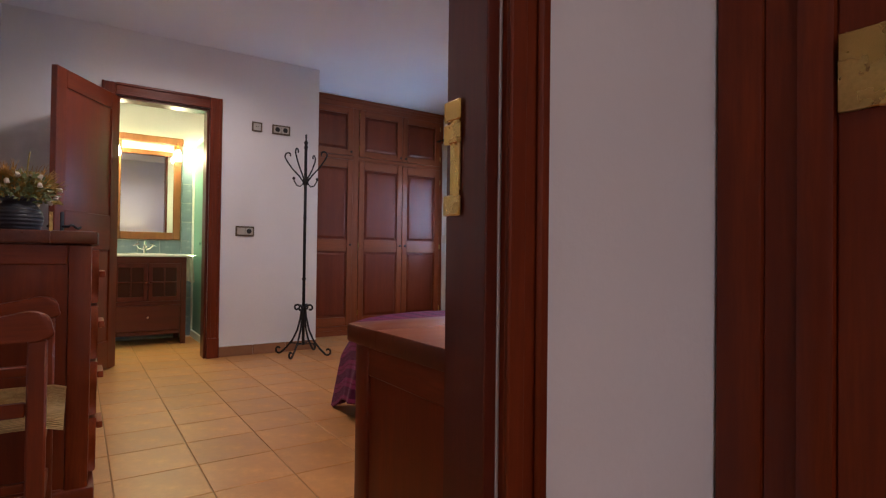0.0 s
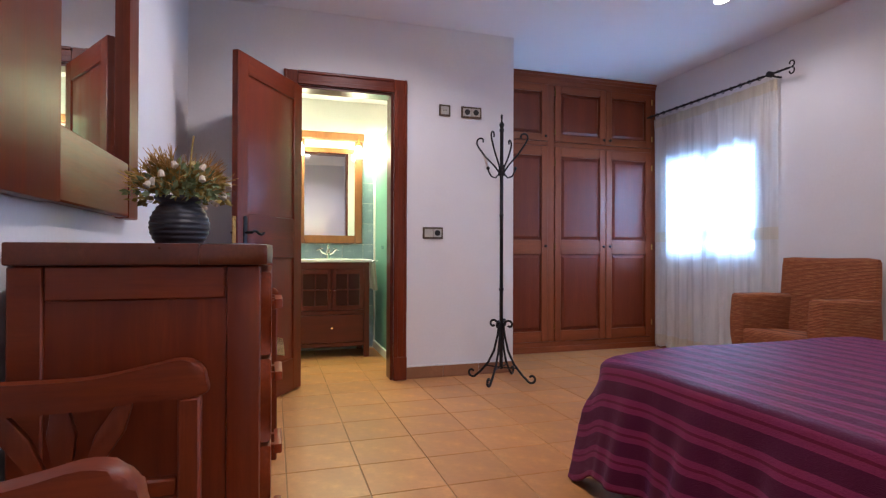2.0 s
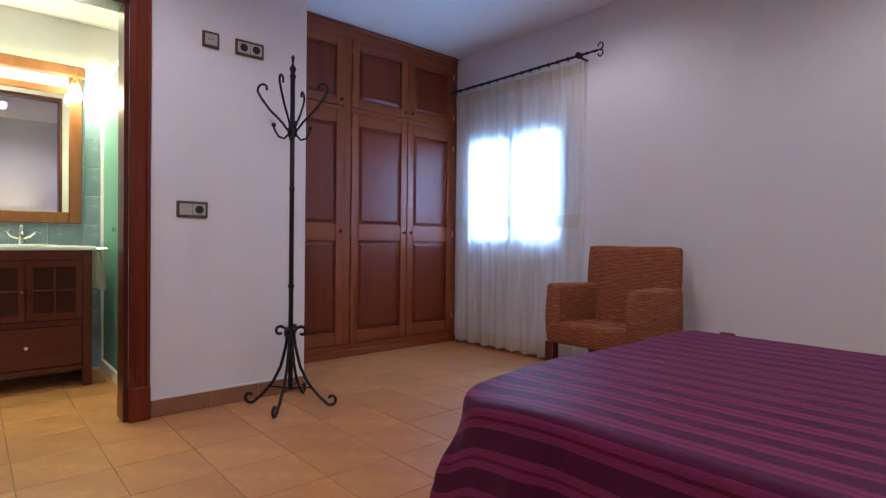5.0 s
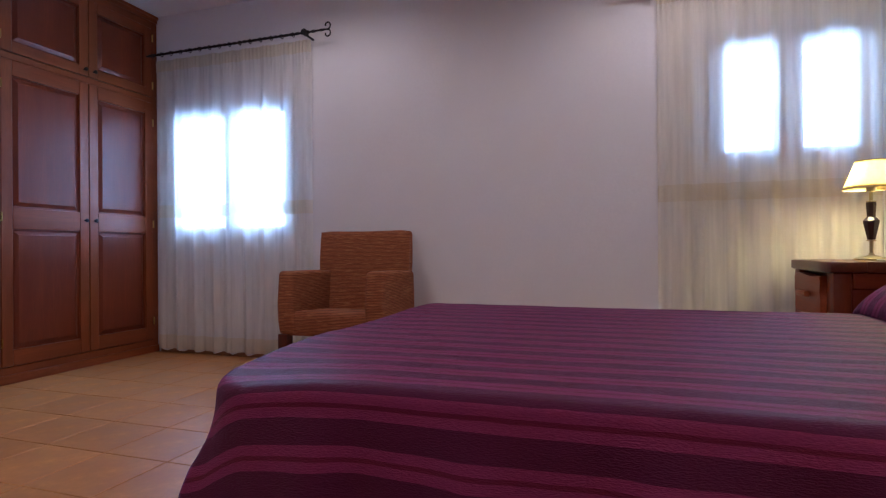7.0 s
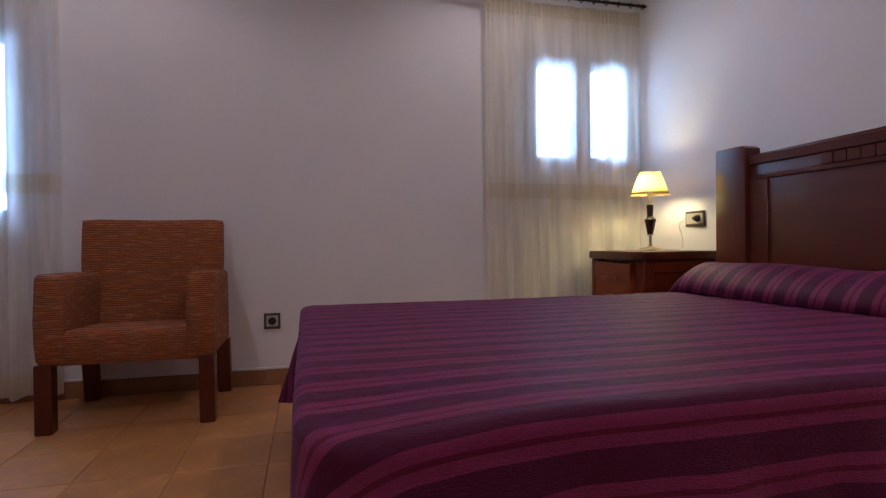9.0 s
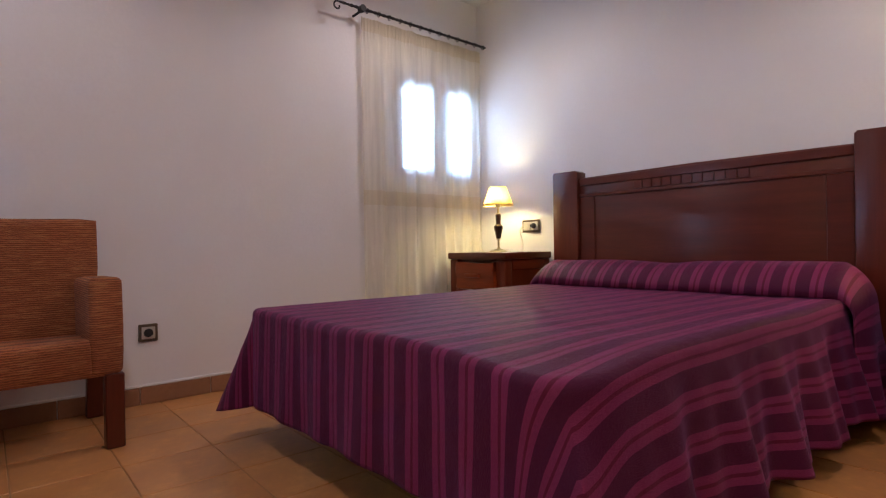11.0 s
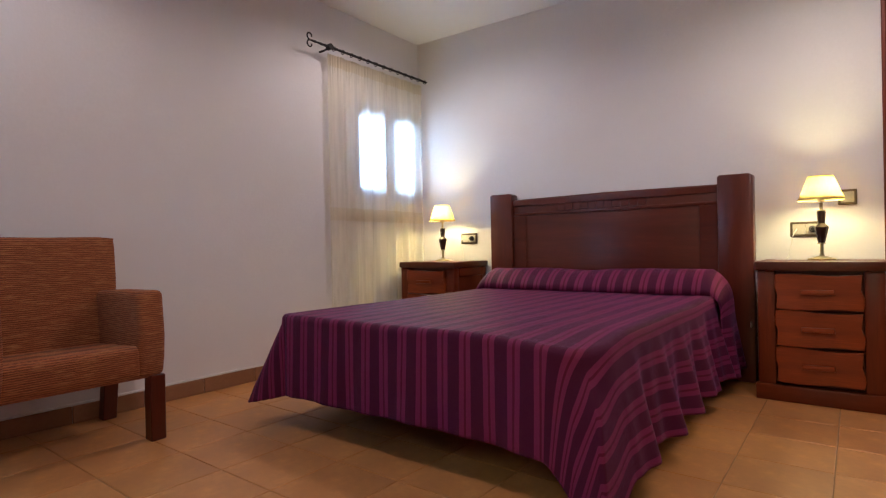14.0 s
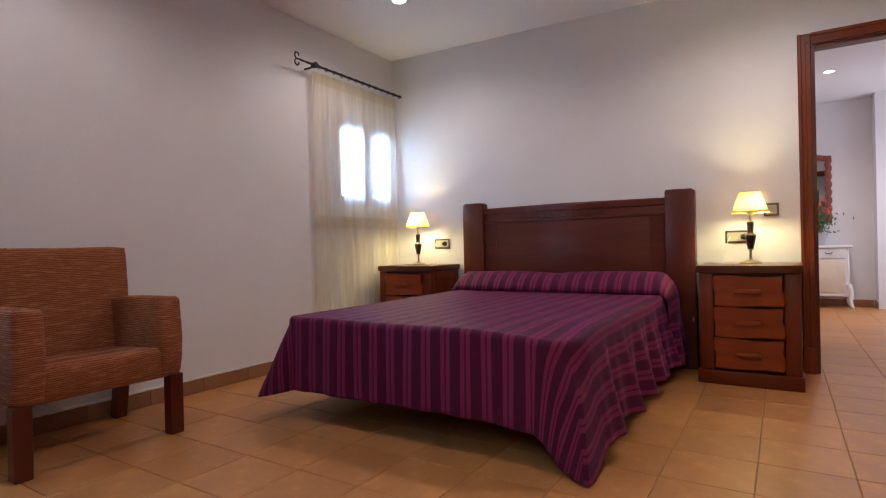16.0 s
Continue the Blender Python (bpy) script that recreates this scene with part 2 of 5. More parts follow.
def striped_cloth():
    """Aubergine bedspread with woven lengthwise stripes, laid out along U in metres."""
    m, t, b = nodes_of("striped_bedspread_cloth")
    uv = t.nodes.new("ShaderNodeTexCoord")
    sep = t.nodes.new("ShaderNodeSeparateXYZ")
    t.links.new(uv.outputs["UV"], sep.inputs[0])
    mod = t.nodes.new("ShaderNodeMath")
    mod.operation = "FRACT"
    div = t.nodes.new("ShaderNodeMath")
    div.operation = "DIVIDE"
    div.inputs[1].default_value = 0.0972
    t.links.new(sep.outputs[0], div.inputs[0])
    t.links.new(div.outputs[0], mod.inputs[0])
    r = t.nodes.new("ShaderNodeValToRGB")
    r.color_ramp.interpolation = "CONSTANT"
    plum, pink, wine = (0.071, 0.0095, 0.036, 1), (0.205, 0.027, 0.092, 1), (0.115, 0.0105, 0.036, 1)
    bands = ((0.0, plum), (0.50, pink), (0.70, wine), (0.79, pink), (0.985, plum))
    e = r.color_ramp.elements
    e[0].position, e[0].color = bands[0]
    e[1].position, e[1].color = bands[1]
    for p, col in bands[2:]:
        e.new(p).color = col
    t.links.new(mod.outputs[0], r.inputs[0])
    fine = noisy(t, 420, 2, (1, 0.25, 1), "UV")
    col = mixed(t, ramped(t, fine, 0.35, 1.4), r.outputs[0], (0.10, 0.012, 0.045))
    t.links.new(col, b.inputs["Base Color"])
    b.inputs["Roughness"].default_value = 0.52
    b.inputs["Specular IOR Level"].default_value = 0.09
    b.inputs["Sheen Weight"].default_value = 0.15
    b.inputs["Sheen Roughness"].default_value = 0.35
    b.inputs["Sheen Tint"].default_value = (0.66, 0.32, 0.86, 1)
    h = t.nodes.new("ShaderNodeMath")
    h.operation = "ADD"
    t.links.new(fine, h.inputs[0])
    t.links.new(noisy(t, 30, 3, (1, 0.35, 1), "UV"), h.inputs[1])
    bumped(t, b, h.outputs[0], 0.5, 0.005)
    return m


BEDSPREAD = striped_cloth()


def sheer(name, color, clear):
    m, t, b = nodes_of(name)
    out = t.nodes["Material Output"]
    t.nodes.remove(b)
    tr, tl, df = (t.nodes.new("ShaderNodeBsdf" + k) for k in ("Transparent", "Translucent", "Diffuse"))
    thread = ramped(t, noisy(t, 260, 2, (1, 1, 0.6)), 0.2, 0.8)
    col = mixed(t, thread, tuple(0.88 * v for v in color), color)
    t.links.new(col, tl.inputs[0])
    t.links.new(col, df.inputs[0])
    a, c = t.nodes.new("ShaderNodeMixShader"), t.nodes.new("ShaderNodeMixShader")
    a.inputs[0].default_value = 0.42
    streak = t.nodes.new("ShaderNodeMapRange")
    t.links.new(noisy(t, 10, 3, (0.2, 1.5, 0.08)), streak.inputs[0])
    streak.inputs[1].default_value, streak.inputs[2].default_value = 0.36, 0.64
    streak.inputs[3].default_value, streak.inputs[4].default_value = clear * 0.45, clear * 1.35
    t.links.new(streak.outputs[0], c.inputs[0])
    t.links.new(tl.outputs[0], a.inputs[1])
    t.links.new(df.outputs[0], a.inputs[2])
    t.links.new(a.outputs[0], c.inputs[1])
    t.links.new(tr.outputs[0], c.inputs[2])
    t.links.new(c.outputs[0], out.inputs[0])
    return m


SHEER = sheer("sheer_curtain_cloth", (0.92, 0.90, 0.85), 0.21)
# the same sheer cloth, with the bedside lamp's warm light put into its colour
LAMPLIT_SHEER = sheer("lamplit_sheer_curtain_cloth", (0.95, 0.91, 0.81), 0.21)
LACE = sheer("lace_band_cloth", (0.84, 0.77, 0.62), 0.15)


def shade_cloth():
    m, t, b = nodes_of("pleated_lampshade_cloth")
    b.inputs["Base Color"].default_value = (0.85, 0.72, 0.42, 1)
    b.inputs["Roughness"].default_value = 0.9
    out = t.nodes["Material Output"]
    tl, mx = t.nodes.new("ShaderNodeBsdfTranslucent"), t.nodes.new("ShaderNodeMixShader")
    pl = ramped(t, noisy(t, 120, 2, (1, 1, 0.1)), 0.2, 0.8)
    t.links.new(mixed(t, pl, (0.58, 0.43, 0.10), (0.70, 0.53, 0.15)), tl.inputs[0])
    mx.inputs[0].default_value = 0.75
    t.links.new(b.outputs[0], mx.inputs[1])
    t.links.new(tl.outputs[0], mx.inputs[2])
    t.links.new(mx.outputs[0], out.inputs[0])
    return m


SHADE = shade_cloth()


def plain(name, color, rough=0.5, metal=0.0, transmission=0.0, glow=0.0, glow_color=(1, 1, 1)):
    m, t, b = nodes_of(name)
    b.inputs["Base Color"].default_value = (*color, 1)
    b.inputs["Roughness"].default_value, b.inputs["Metallic"].default_value = rough, metal
    b.inputs["Transmission Weight"].default_value = transmission
    if glow:
        b.inputs["Emission Color"].default_value, b.inputs["Emission Strength"].default_value = (*glow_color, 1), glow
    return m


MIRROR = plain("mirror_silver", (0.86, 0.87, 0.86), 0.015, 1.0)
GLASS = plain("clear_glass", (1, 1, 1), 0.0, transmission=1.0)
FROST = plain("green_frosted_glass", (0.20, 0.44, 0.37), 0.4, transmission=0.25)
BULB = plain("glowing_bulb", (1, 1, 1), 0.4, glow=30, glow_color=(1.0, 0.86, 0.55))
SPOT_GLOW = plain("glowing_spot", (1, 1, 1), 0.4, glow=14, glow_color=(1.0, 0.90, 0.72))
SCONCE_GLASS = plain("glowing_sconce_glass", (1, 0.95, 0.85), 0.5, glow=14, glow_color=(1.0, 0.84, 0.50))


# mesh helpers
def box(bm, x0, x1, y0, y1, z0, z1, bevel=0.0, seg=1):
    r = bmesh.ops.create_cube(bm, size=1, matrix=Matrix.LocRotScale(((x0 + x1) / 2, (y0 + y1) / 2, (z0 + z1) / 2), None, (abs(x1 - x0), abs(y1 - y0), abs(z1 - z0))))
    if bevel:
        edges = {e for v in r["verts"] for e in v.link_edges}
        bmesh.ops.bevel(bm, geom=list(edges), offset=bevel, segments=seg, affect="EDGES", profile=0.5)
    return bm


def boxed(*a, **k):
    return box(bmesh.new(), *a, **k)


def lathe(bm, profile, seg=24, center=(0, 0), cap=True):
    """Turns (radius, z) pairs about an upright axis."""
    rings = [[bm.verts.new((center[0] + r * math.cos(2 * math.pi * i / seg), center[1] + r * math.sin(2 * math.pi * i / seg), z)) for i in range(seg)] for r, z in profile]
    for a, b in zip(rings, rings[1:]):
        for i in range(seg):
            bm.faces.new((a[i], a[(i + 1) % seg], b[(i + 1) % seg], b[i]))
    if cap:
        bm.faces.new(rings[0][::-1])
        bm.faces.new(rings[-1])
    return bm


def tube(bm, pts, r, seg=8, taper=None):
    """A round bar along points; taper gives the end radius."""
    pts = [Vector(p) for p in pts]
    rings, up = [], None
    for i, p in enumerate(pts):
        d = (pts[min(i + 1, len(pts) - 1)] - pts[max(i - 1, 0)]).normalized()
        if up is None:
            up = d.orthogonal().normalized()
        side = d.cross(up).normalized()
        up = side.cross(d).normalized()
        rad = r if taper is None else r + (taper - r) * i / (len(pts) - 1)
        rings.append([bm.verts.new(p + rad * (math.cos(2 * math.pi * k / seg) * up + math.sin(2 * math.pi * k / seg) * side)) for k in range(seg)])
    for a, b in zip(rings, rings[1:]):
        for k in range(seg):
            bm.faces.new((a[k], a[(k + 1) % seg], b[(k + 1) % seg], b[k]))
    bm.faces.new(rings[0][::-1])
    bm.faces.new(rings[-1])
    return bm


def outline(bm, pts, axis, a, b, bevel=0.0):
    """A flat outline, pushed through from a to b along the axis; pts are the other two coordinates."""
    def place(p, d):
        return {"x": (d, p[0], p[1]), "y": (p[0], d, p[1]), "z": (p[0], p[1], d)}[axis]
    lo, hi = ([bm.verts.new(place(p, d)) for p in pts] for d in (a, b))
    n = len(pts)
    faces = [bm.faces.new(lo), bm.faces.new(hi[::-1])]
    for i in range(n):
        faces.append(bm.faces.new((lo[i], hi[i], hi[(i + 1) % n], lo[(i + 1) % n])))
    if bevel:
        bmesh.ops.bevel(bm, geom=list(set(faces[0].edges) | set(faces[1].edges)), offset=bevel, segments=2, affect="EDGES", profile=0.5)
    return bm


def rounded(pts, n=4):
    """A closed outline drawn smoothly through its points."""
    made, k = [], len(pts)
    for i in range(k):
        a, b, c, d = (Vector(pts[(i + o) % k]) for o in (-1, 0, 1, 2))
        for s in range(n):
            u = s / n
            made.append(tuple(0.5 * (2 * b + (c - a) * u + (2 * a - 5 * b + 4 * c - d) * u * u + (3 * b - a - 3 * c + d) * u ** 3)))
    return made


def mesh_of(name, bm, material, smooth=None):
    bmesh.ops.recalc_face_normals(bm, faces=bm.faces)
    me = bpy.data.meshes.new(name)
    bm.to_mesh(me)
    bm.free()
    me.materials.append(material)
    if smooth:
        me.shade_smooth()
        me.set_sharp_from_angle(angle=radians(smooth))
    return me


def part(name, bm, material, parent, label="", smooth=40):
    ob = new(name, mesh_of(name, bm, material, smooth))
    ob.parent = parent
    if label:
        ob["label"] = label
    return ob


def solid(name, bm, material, label, category, kind="", group="", smooth=40, m=None):
    ob = new(name, mesh_of(name, bm, material, smooth))
    if m is not None:
        ob.matrix_world = m
    return tagged(ob, label, category, group, kind)


def thing(name, m, label, category, group="", kind=""):
    ob = new(name)
    ob.empty_display_size = 0.1
    ob.matrix_world = m
    return tagged(ob, label, category, group, kind)


# the shell
def wall(name, blocks, label):
    bm = bmesh.new()
    for b in blocks:
        box(bm, *b)
    return solid(name, bm, PLASTER, label, "wall", "structure", smooth=None)


DOOR_X0, DOOR_X1, DOOR_H = 0.36, 1.148, 2.12
BATH_X0, BATH_X1, BATH_H = 0.90, 1.585, 2.11
south = wall("wall_south", [(0.0, DOOR_X0, HALL_N, SOUTH, 0, TOP), (DOOR_X1, 1.16, HALL_N, SOUTH, 0, TOP), (DOOR_X0, DOOR_X1, HALL_N, SOUTH, DOOR_H, TOP)], "white plastered wall behind the headboard with a doorway")
bm = bmesh.new()
bm.from_mesh(south.data)
outline(bm, [(1.16, HALL_N), (EAST, HALL_N), (EAST, 0.93), (1.16, SOUTH)], "z", 0, TOP)
bmesh.ops.recalc_face_normals(bm, faces=bm.faces)
bm.to_mesh(south.data)
bm.free()


def south_y(x):
    """The face of the headboard wall, which runs slightly out of square."""
    return SOUTH + (0.93 - SOUTH) * (x - 1.16) / (EAST - 1.16)


wall("wall_west", [(0.0, WEST, SOUTH, NORTH, 0, TOP)], "white plastered wall beside the chest of drawers")
wall_bath = wall("wall_north", [(0.0, BATH_X0, NORTH, 5.17, 0, TOP), (BATH_X1, ALCOVE, NORTH, 5.17, 0, TOP), (BATH_X0, BATH_X1, NORTH, 5.17, BATH_H, TOP),
                               (2.44, ALCOVE, 5.17, 6.52, 0, TOP)], "white plastered wall with the bathroom doorway")
W1 = (4.43, 5.54, 0.90, 1.885)
W2 = (0.945, 1.765, 1.235, 1.985)
wall("wall_east", [(EAST, 4.70, HALL_N, W2[0], 0, TOP), (EAST, 4.70, W2[0], W2[1], 0, W2[2]), (EAST, 4.70, W2[0], W2[1], W2[3], TOP),
                   (EAST, 4.70, W2[1], W1[0], 0, TOP), (EAST, 4.70, W1[0], W1[1], 0, W1[2]), (EAST, 4.70, W1[0], W1[1], W1[3], TOP),
                   (EAST, 4.70, W1[1], 6.52, 0, TOP)], "white plastered outer wall with two small windows")
wall("wall_alcove_back", [(ALCOVE, EAST, 6.32, 6.52, 0, TOP)], "plain wall behind the wardrobe")
wall("wall_bath_back", [(0.0, 2.44, 6.42, 6.52, 0, TOP)], "bathroom back wall")
wall("wall_bath_west", [(0.0, 0.2, 5.17, 6.42, 0, TOP)], "bathroom side wall")
wall("wall_hall_east", [(1.70, 1.82, -3.75, -0.42, 0, TOP), (1.70, 1.82, 0.40, HALL_N, 0, TOP), (1.70, 1.82, -0.42, 0.40, 2.10, TOP), (1.95, 2.05, -0.6, HALL_N, 0, TOP)], "white hall wall with a doorway")
wall("wall_hall_end", [(0.34, 1.70, -3.75, -3.60, 0, TOP)], "white wall at the end of the hall")
wall("wall_hall_west", [(0.0, 0.14, -1.4, HALL_N, 0, TOP), (0.14, 0.34, -3.75, -3.35, 0, TOP), (-1.3, 0.0, -1.52, -1.4, 0, TOP), (-1.3, 0.14, -3.75, -3.6, 0, TOP), (-1.42, -1.3, -3.75, -1.4, 0, TOP)], "white hall wall with an opening")

bm = boxed(-1.42, 4.70, -3.75, HALL_N, TOP, TOP + 0.12)
box(bm, 0, 4.70, HALL_N, 5.17, TOP, TOP + 0.12)
box(bm, ALCOVE - 0.1, 4.70, 5.17, 6.52, TOP, TOP + 0.12)
solid("ceiling", bm, CEILING, "smooth white painted ceiling with recessed spots", "ceiling", "structure", smooth=None)
solid("ceiling_bathroom", boxed(0.2, 2.44, 5.17, 6.42, 2.40, 2.5), CEILING, "lower white bathroom ceiling", "ceiling", "structure", smooth=None)

floor = solid("floor", boxed(-1.42, 4.70, -3.75, 6.52, -0.15, -0.004), GROUT, "terracotta tiled floor with brown joints", "floor", "structure", smooth=None)


# doors, casings, windows
def casing(name, x0, x1, h, y, out, width, label, material=WOOD_UP):
    """A moulded frame round an opening on the wall face at y; out is +1 or -1."""
    root = thing(name, pose(0, 0, 0), label, "door frame", kind="structure")
    for side, (a, b) in (("l", (x0 - width, x0)), ("r", (x1, x1 + width))):
        bm = boxed(a, b, y + 0.001 * out, y + 0.018 * out, 0, h + width, 0.004)
        inner = (b - 0.03, b) if side == "l" else (a, a + 0.03)
        outer = (a, a + 0.022) if side == "l" else (b - 0.022, b)
        box(bm, *inner, y + 0.016 * out, y + 0.024 * out, 0, h + 0.01, 0.003)
        box(bm, *outer, y + 0.016 * out, y + 0.028 * out, 0, h + width, 0.005)
        part("upright", bm, material, root)
        part("plinth_block", boxed(a - 0.002, b + 0.002, y + 0.002 * out, y + 0.032 * out, 0, 0.17, 0.004), material, root)
    bm = boxed(x0, x1, y + 0.001 * out, y + 0.018 * out, h, h + width, 0.004)
    box(bm, x0, x1, y + 0.016 * out, y + 0.024 * out, h, h + 0.03, 0.003)
    box(bm, x0, x1, y + 0.016 * out, y + 0.028 * out, h + width - 0.022, h + width, 0.005)
    part("head", bm, WOOD_ALONG, root)
    return root


def lining(name, x0, x1, h, ya, yb, label):
    root = thing(name, pose(0, 0, 0), label, "door frame", kind="structure")
    part("jamb", boxed(x0, x0 + 0.022, ya, yb, 0, h, 0.002), DARK_UP, root)
    part("jamb", boxed(x1 - 0.022, x1, ya, yb, 0, h, 0.002), DARK_UP, root)
    part("head", boxed(x0 + 0.022, x1 - 0.022, ya, yb, h - 0.022, h, 0.002), DARK_WOOD, root)
    return root


casing("door_casing_1", DOOR_X0, DOOR_X1, DOOR_H, SOUTH, 1, 0.072, "moulded red-brown wooden casing round the bedroom doorway")
casing("door_casing_2", DOOR_X0, DOOR_X1, DOOR_H, HALL_N, -1, 0.072, "moulded red-brown wooden casing on the hall side")
frame_1 = lining("door_frame_1", DOOR_X0, DOOR_X1, DOOR_H, HALL_N, SOUTH, "dark red wooden door lining with a brass strike plate")
casing("door_casing_3", BATH_X0, BATH_X1, BATH_H, NORTH, -1, 0.095, "moulded red-brown wooden casing round the bathroom doorway")
lining("door_frame_2", BATH_X0, BATH_X1, BATH_H, NORTH, 5.17, "dark red wooden lining of the bathroom doorway")


def panel_door(name, w, h, m, label, levels, handle=True):
    """Two-panel door leaf, hinge at the origin, along +x, 4 cm thick."""
    root = thing(name, m, label, "door", kind="structure")
    t = 0.04
    part("stile", boxed(0, 0.10, -t / 2, t / 2, 0.008, h, 0.003), WOOD_UP, root)
    part("stile", boxed(w - 0.10, w, -t / 2, t / 2, 0.008, h, 0.003), WOOD_UP, root)
    for a, b in levels:
        part("rail", boxed(0.10, w - 0.10, -t / 2, t / 2, a, b, 0.003), WOOD_ALONG, root)
    for (a, b), (c, d) in zip(levels, levels[1:]):
        bm = boxed(0.10, w - 0.10, -0.009, 0.009, b, c)
        for s in (-1, 1):
            outer = [(0.112, b + 0.012), (w - 0.112, b + 0.012), (w - 0.112, c - 0.012), (0.112, c - 0.012)]
            g = 0.035
            inner = [(0.112 + g, b + 0.012 + g), (w - 0.112 - g, b + 0.012 + g), (w - 0.112 - g, c - 0.012 - g), (0.112 + g, c - 0.012 - g)]
            vo = [bm.verts.new((p, s * 0.009, q)) for p, q in outer]
            vi = [bm.verts.new((p, s * 0.017, q)) for p, q in inner]
            bm.faces.new(vi)
            for i in range(4):
                bm.faces.new((vo[i], vo[(i + 1) % 4], vi[(i + 1) % 4], vi[i]))
        part("panel", bm, PANEL, root)
    if handle:
        for s in (-1, 1):
            bm = outline(bmesh.new(), [(w - 0.07 + 0.017 * math.cos(k * math.pi / 8), 1.02 + (0.11 if math.sin(k * math.pi / 8) > 0 else -0.11) + 0.017 * math.sin(k * math.pi / 8)) for k in range(16)], "y", s * 0.0205, s * 0.026, 0.001)
            plate = part("handle_plate", bm, IRON, root)
            pts = [(w - 0.07, s * 0.024, 1.05), (w - 0.07, s * 0.065, 1.05)]
            pts += [(w - 0.07 - 0.12 * k / 6, s * 0.068, 1.05 + 0.010 * math.sin(k * 1.05)) for k in range(7)]
            part("lever", tube(bmesh.new(), pts, 0.008, 8), IRON, plate, "curved dark lever")
        part("latch_plate", boxed(w - 0.0005, w + 0.002, -0.011, 0.011, 0.92, 1.14, 0.0005), BRASS, root, "brass latch plate")
    return root


ang = math.degrees(math.atan2(4.40 - 5.02, 0.515 - 0.905))
panel_door("door_1", 0.715, 2.09, pose(0.912, 5.012, 0, 0, 0, ang), "open red-brown wooden bathroom door with two raised panels", ((0.008, 0.22), (0.90, 1.16), (1.97, 2.09)))

# brass strike plate and hinges in the bedroom doorway
for z0, z1 in ((0.945, 1.112),):
    bm = boxed(DOOR_X1 - 0.026, DOOR_X1 - 0.0225, 0.757, 0.780, z0, z1, 0.001)
    for z in (z0, (z0 + z1) / 2 + 0.02, z1 - 0.03):
        box(bm, DOOR_X1 - 0.029, DOOR_X1 - 0.024, 0.753, 0.793, z, z + 0.03, 0.002)
    part("strike_plate", bm, BRASS, frame_1, "worn brass strike plate")
bm = boxed(1.679, 1.6995, 0.612, 0.696, 0, 2.2, 0.008, 2)
box(bm, 1.686, 1.6995, 0.555, 0.612, 0, 2.2, 0.003)
box(bm, 1.668, 1.6995, 0.497, 0.555, 0, 2.2, 0.010, 2)
box(bm, 1.676, 1.69, 0.40, 0.497, 0, 2.2, 0.004)
root = thing("door_casing_4", pose(0, 0, 0), "red-brown wooden casing of a hall door", "door frame", kind="structure")
part("upright", bm, WOOD_UP, root)
part("upright", boxed(1.68, 1.6995, -0.52, -0.42, 0, 2.2, 0.006), WOOD_UP, root)
part("head", boxed(1.68, 1.6995, -0.42, 0.40, 2.1, 2.2, 0.006), WOOD_DEEP, root)
part("hinge", boxed(1.664, 1.675, 0.42, 0.492, 1.12, 1.245, 0.002), BRASS, root, "brass hinge")
panel_door("door_2", 0.80, 2.09, pose(1.73, 0.385, 0, 0, 0, -84), "red-brown wooden hall door standing closed", ((0.008, 0.22), (0.90, 1.16), (1.97, 2.09)), handle=False)


def window(name, y0, y1, z0, z1, leaf, label):
    """A two-leaf wooden casement set deep in the outer wall."""
    root = thing(name, pose(4.462, 0, 0), label, "window", kind="structure")
    fr = 0.032
    part("window_frame", box(box(boxed(-0.03, 0.03, y0, y0 + fr, z0, z1, 0.004), -0.03, 0.03, y1 - fr, y1, z0, z1, 0.004), -0.03, 0.03, y0 + fr, y1 - fr, z1 - fr, z1, 0.004), BATH_WOOD, root)
    part("window_sill", boxed(-0.041, 0.20, y0, y1, z0 - 0.02, z0 + 0.012, 0.006), CERAMIC, root)
    mid = (y0 + y1) / 2
    for a, b in ((y0 + fr + 0.004, mid - 0.002), (mid + 0.002, y1 - fr - 0.004)):
        za, zb = z0 + 0.016, z1 - fr - 0.004
        bm = bmesh.new()
        for q in ((a, a + leaf, za, zb), (b - leaf, b, za, zb), (a + leaf, b - leaf, za, za + leaf), (a + leaf, b - leaf, zb - leaf, zb)):
            box(bm, -0.05, -0.005, q[0], q[1], q[2], q[3], 0.004)
        sash = part("sash", bm, BATH_WOOD, root)
        pane = part("pane", boxed(-0.03, -0.026, a + leaf - 0.004, b - leaf + 0.004, za + leaf - 0.004, zb - leaf + 0.004), GLASS, sash)
        pane.visible_shadow = False
        part("catch", boxed(-0.062, -0.05, (b if b < mid + 0.01 else a + 0.02) - 0.02, (b if b < mid + 0.01 else a + 0.02), (za + zb) / 2 - 0.05, (za + zb) / 2 + 0.05, 0.003), CHROME, sash)
    return root


window("window_1", W1[0], W1[1], W1[2], W1[3], 0.050, "small two-leaf wooden window behind a sheer curtain")
window("window_2", W2[0], W2[1], W2[2], W2[3], 0.068, "small two-leaf wooden window above the bedside table")

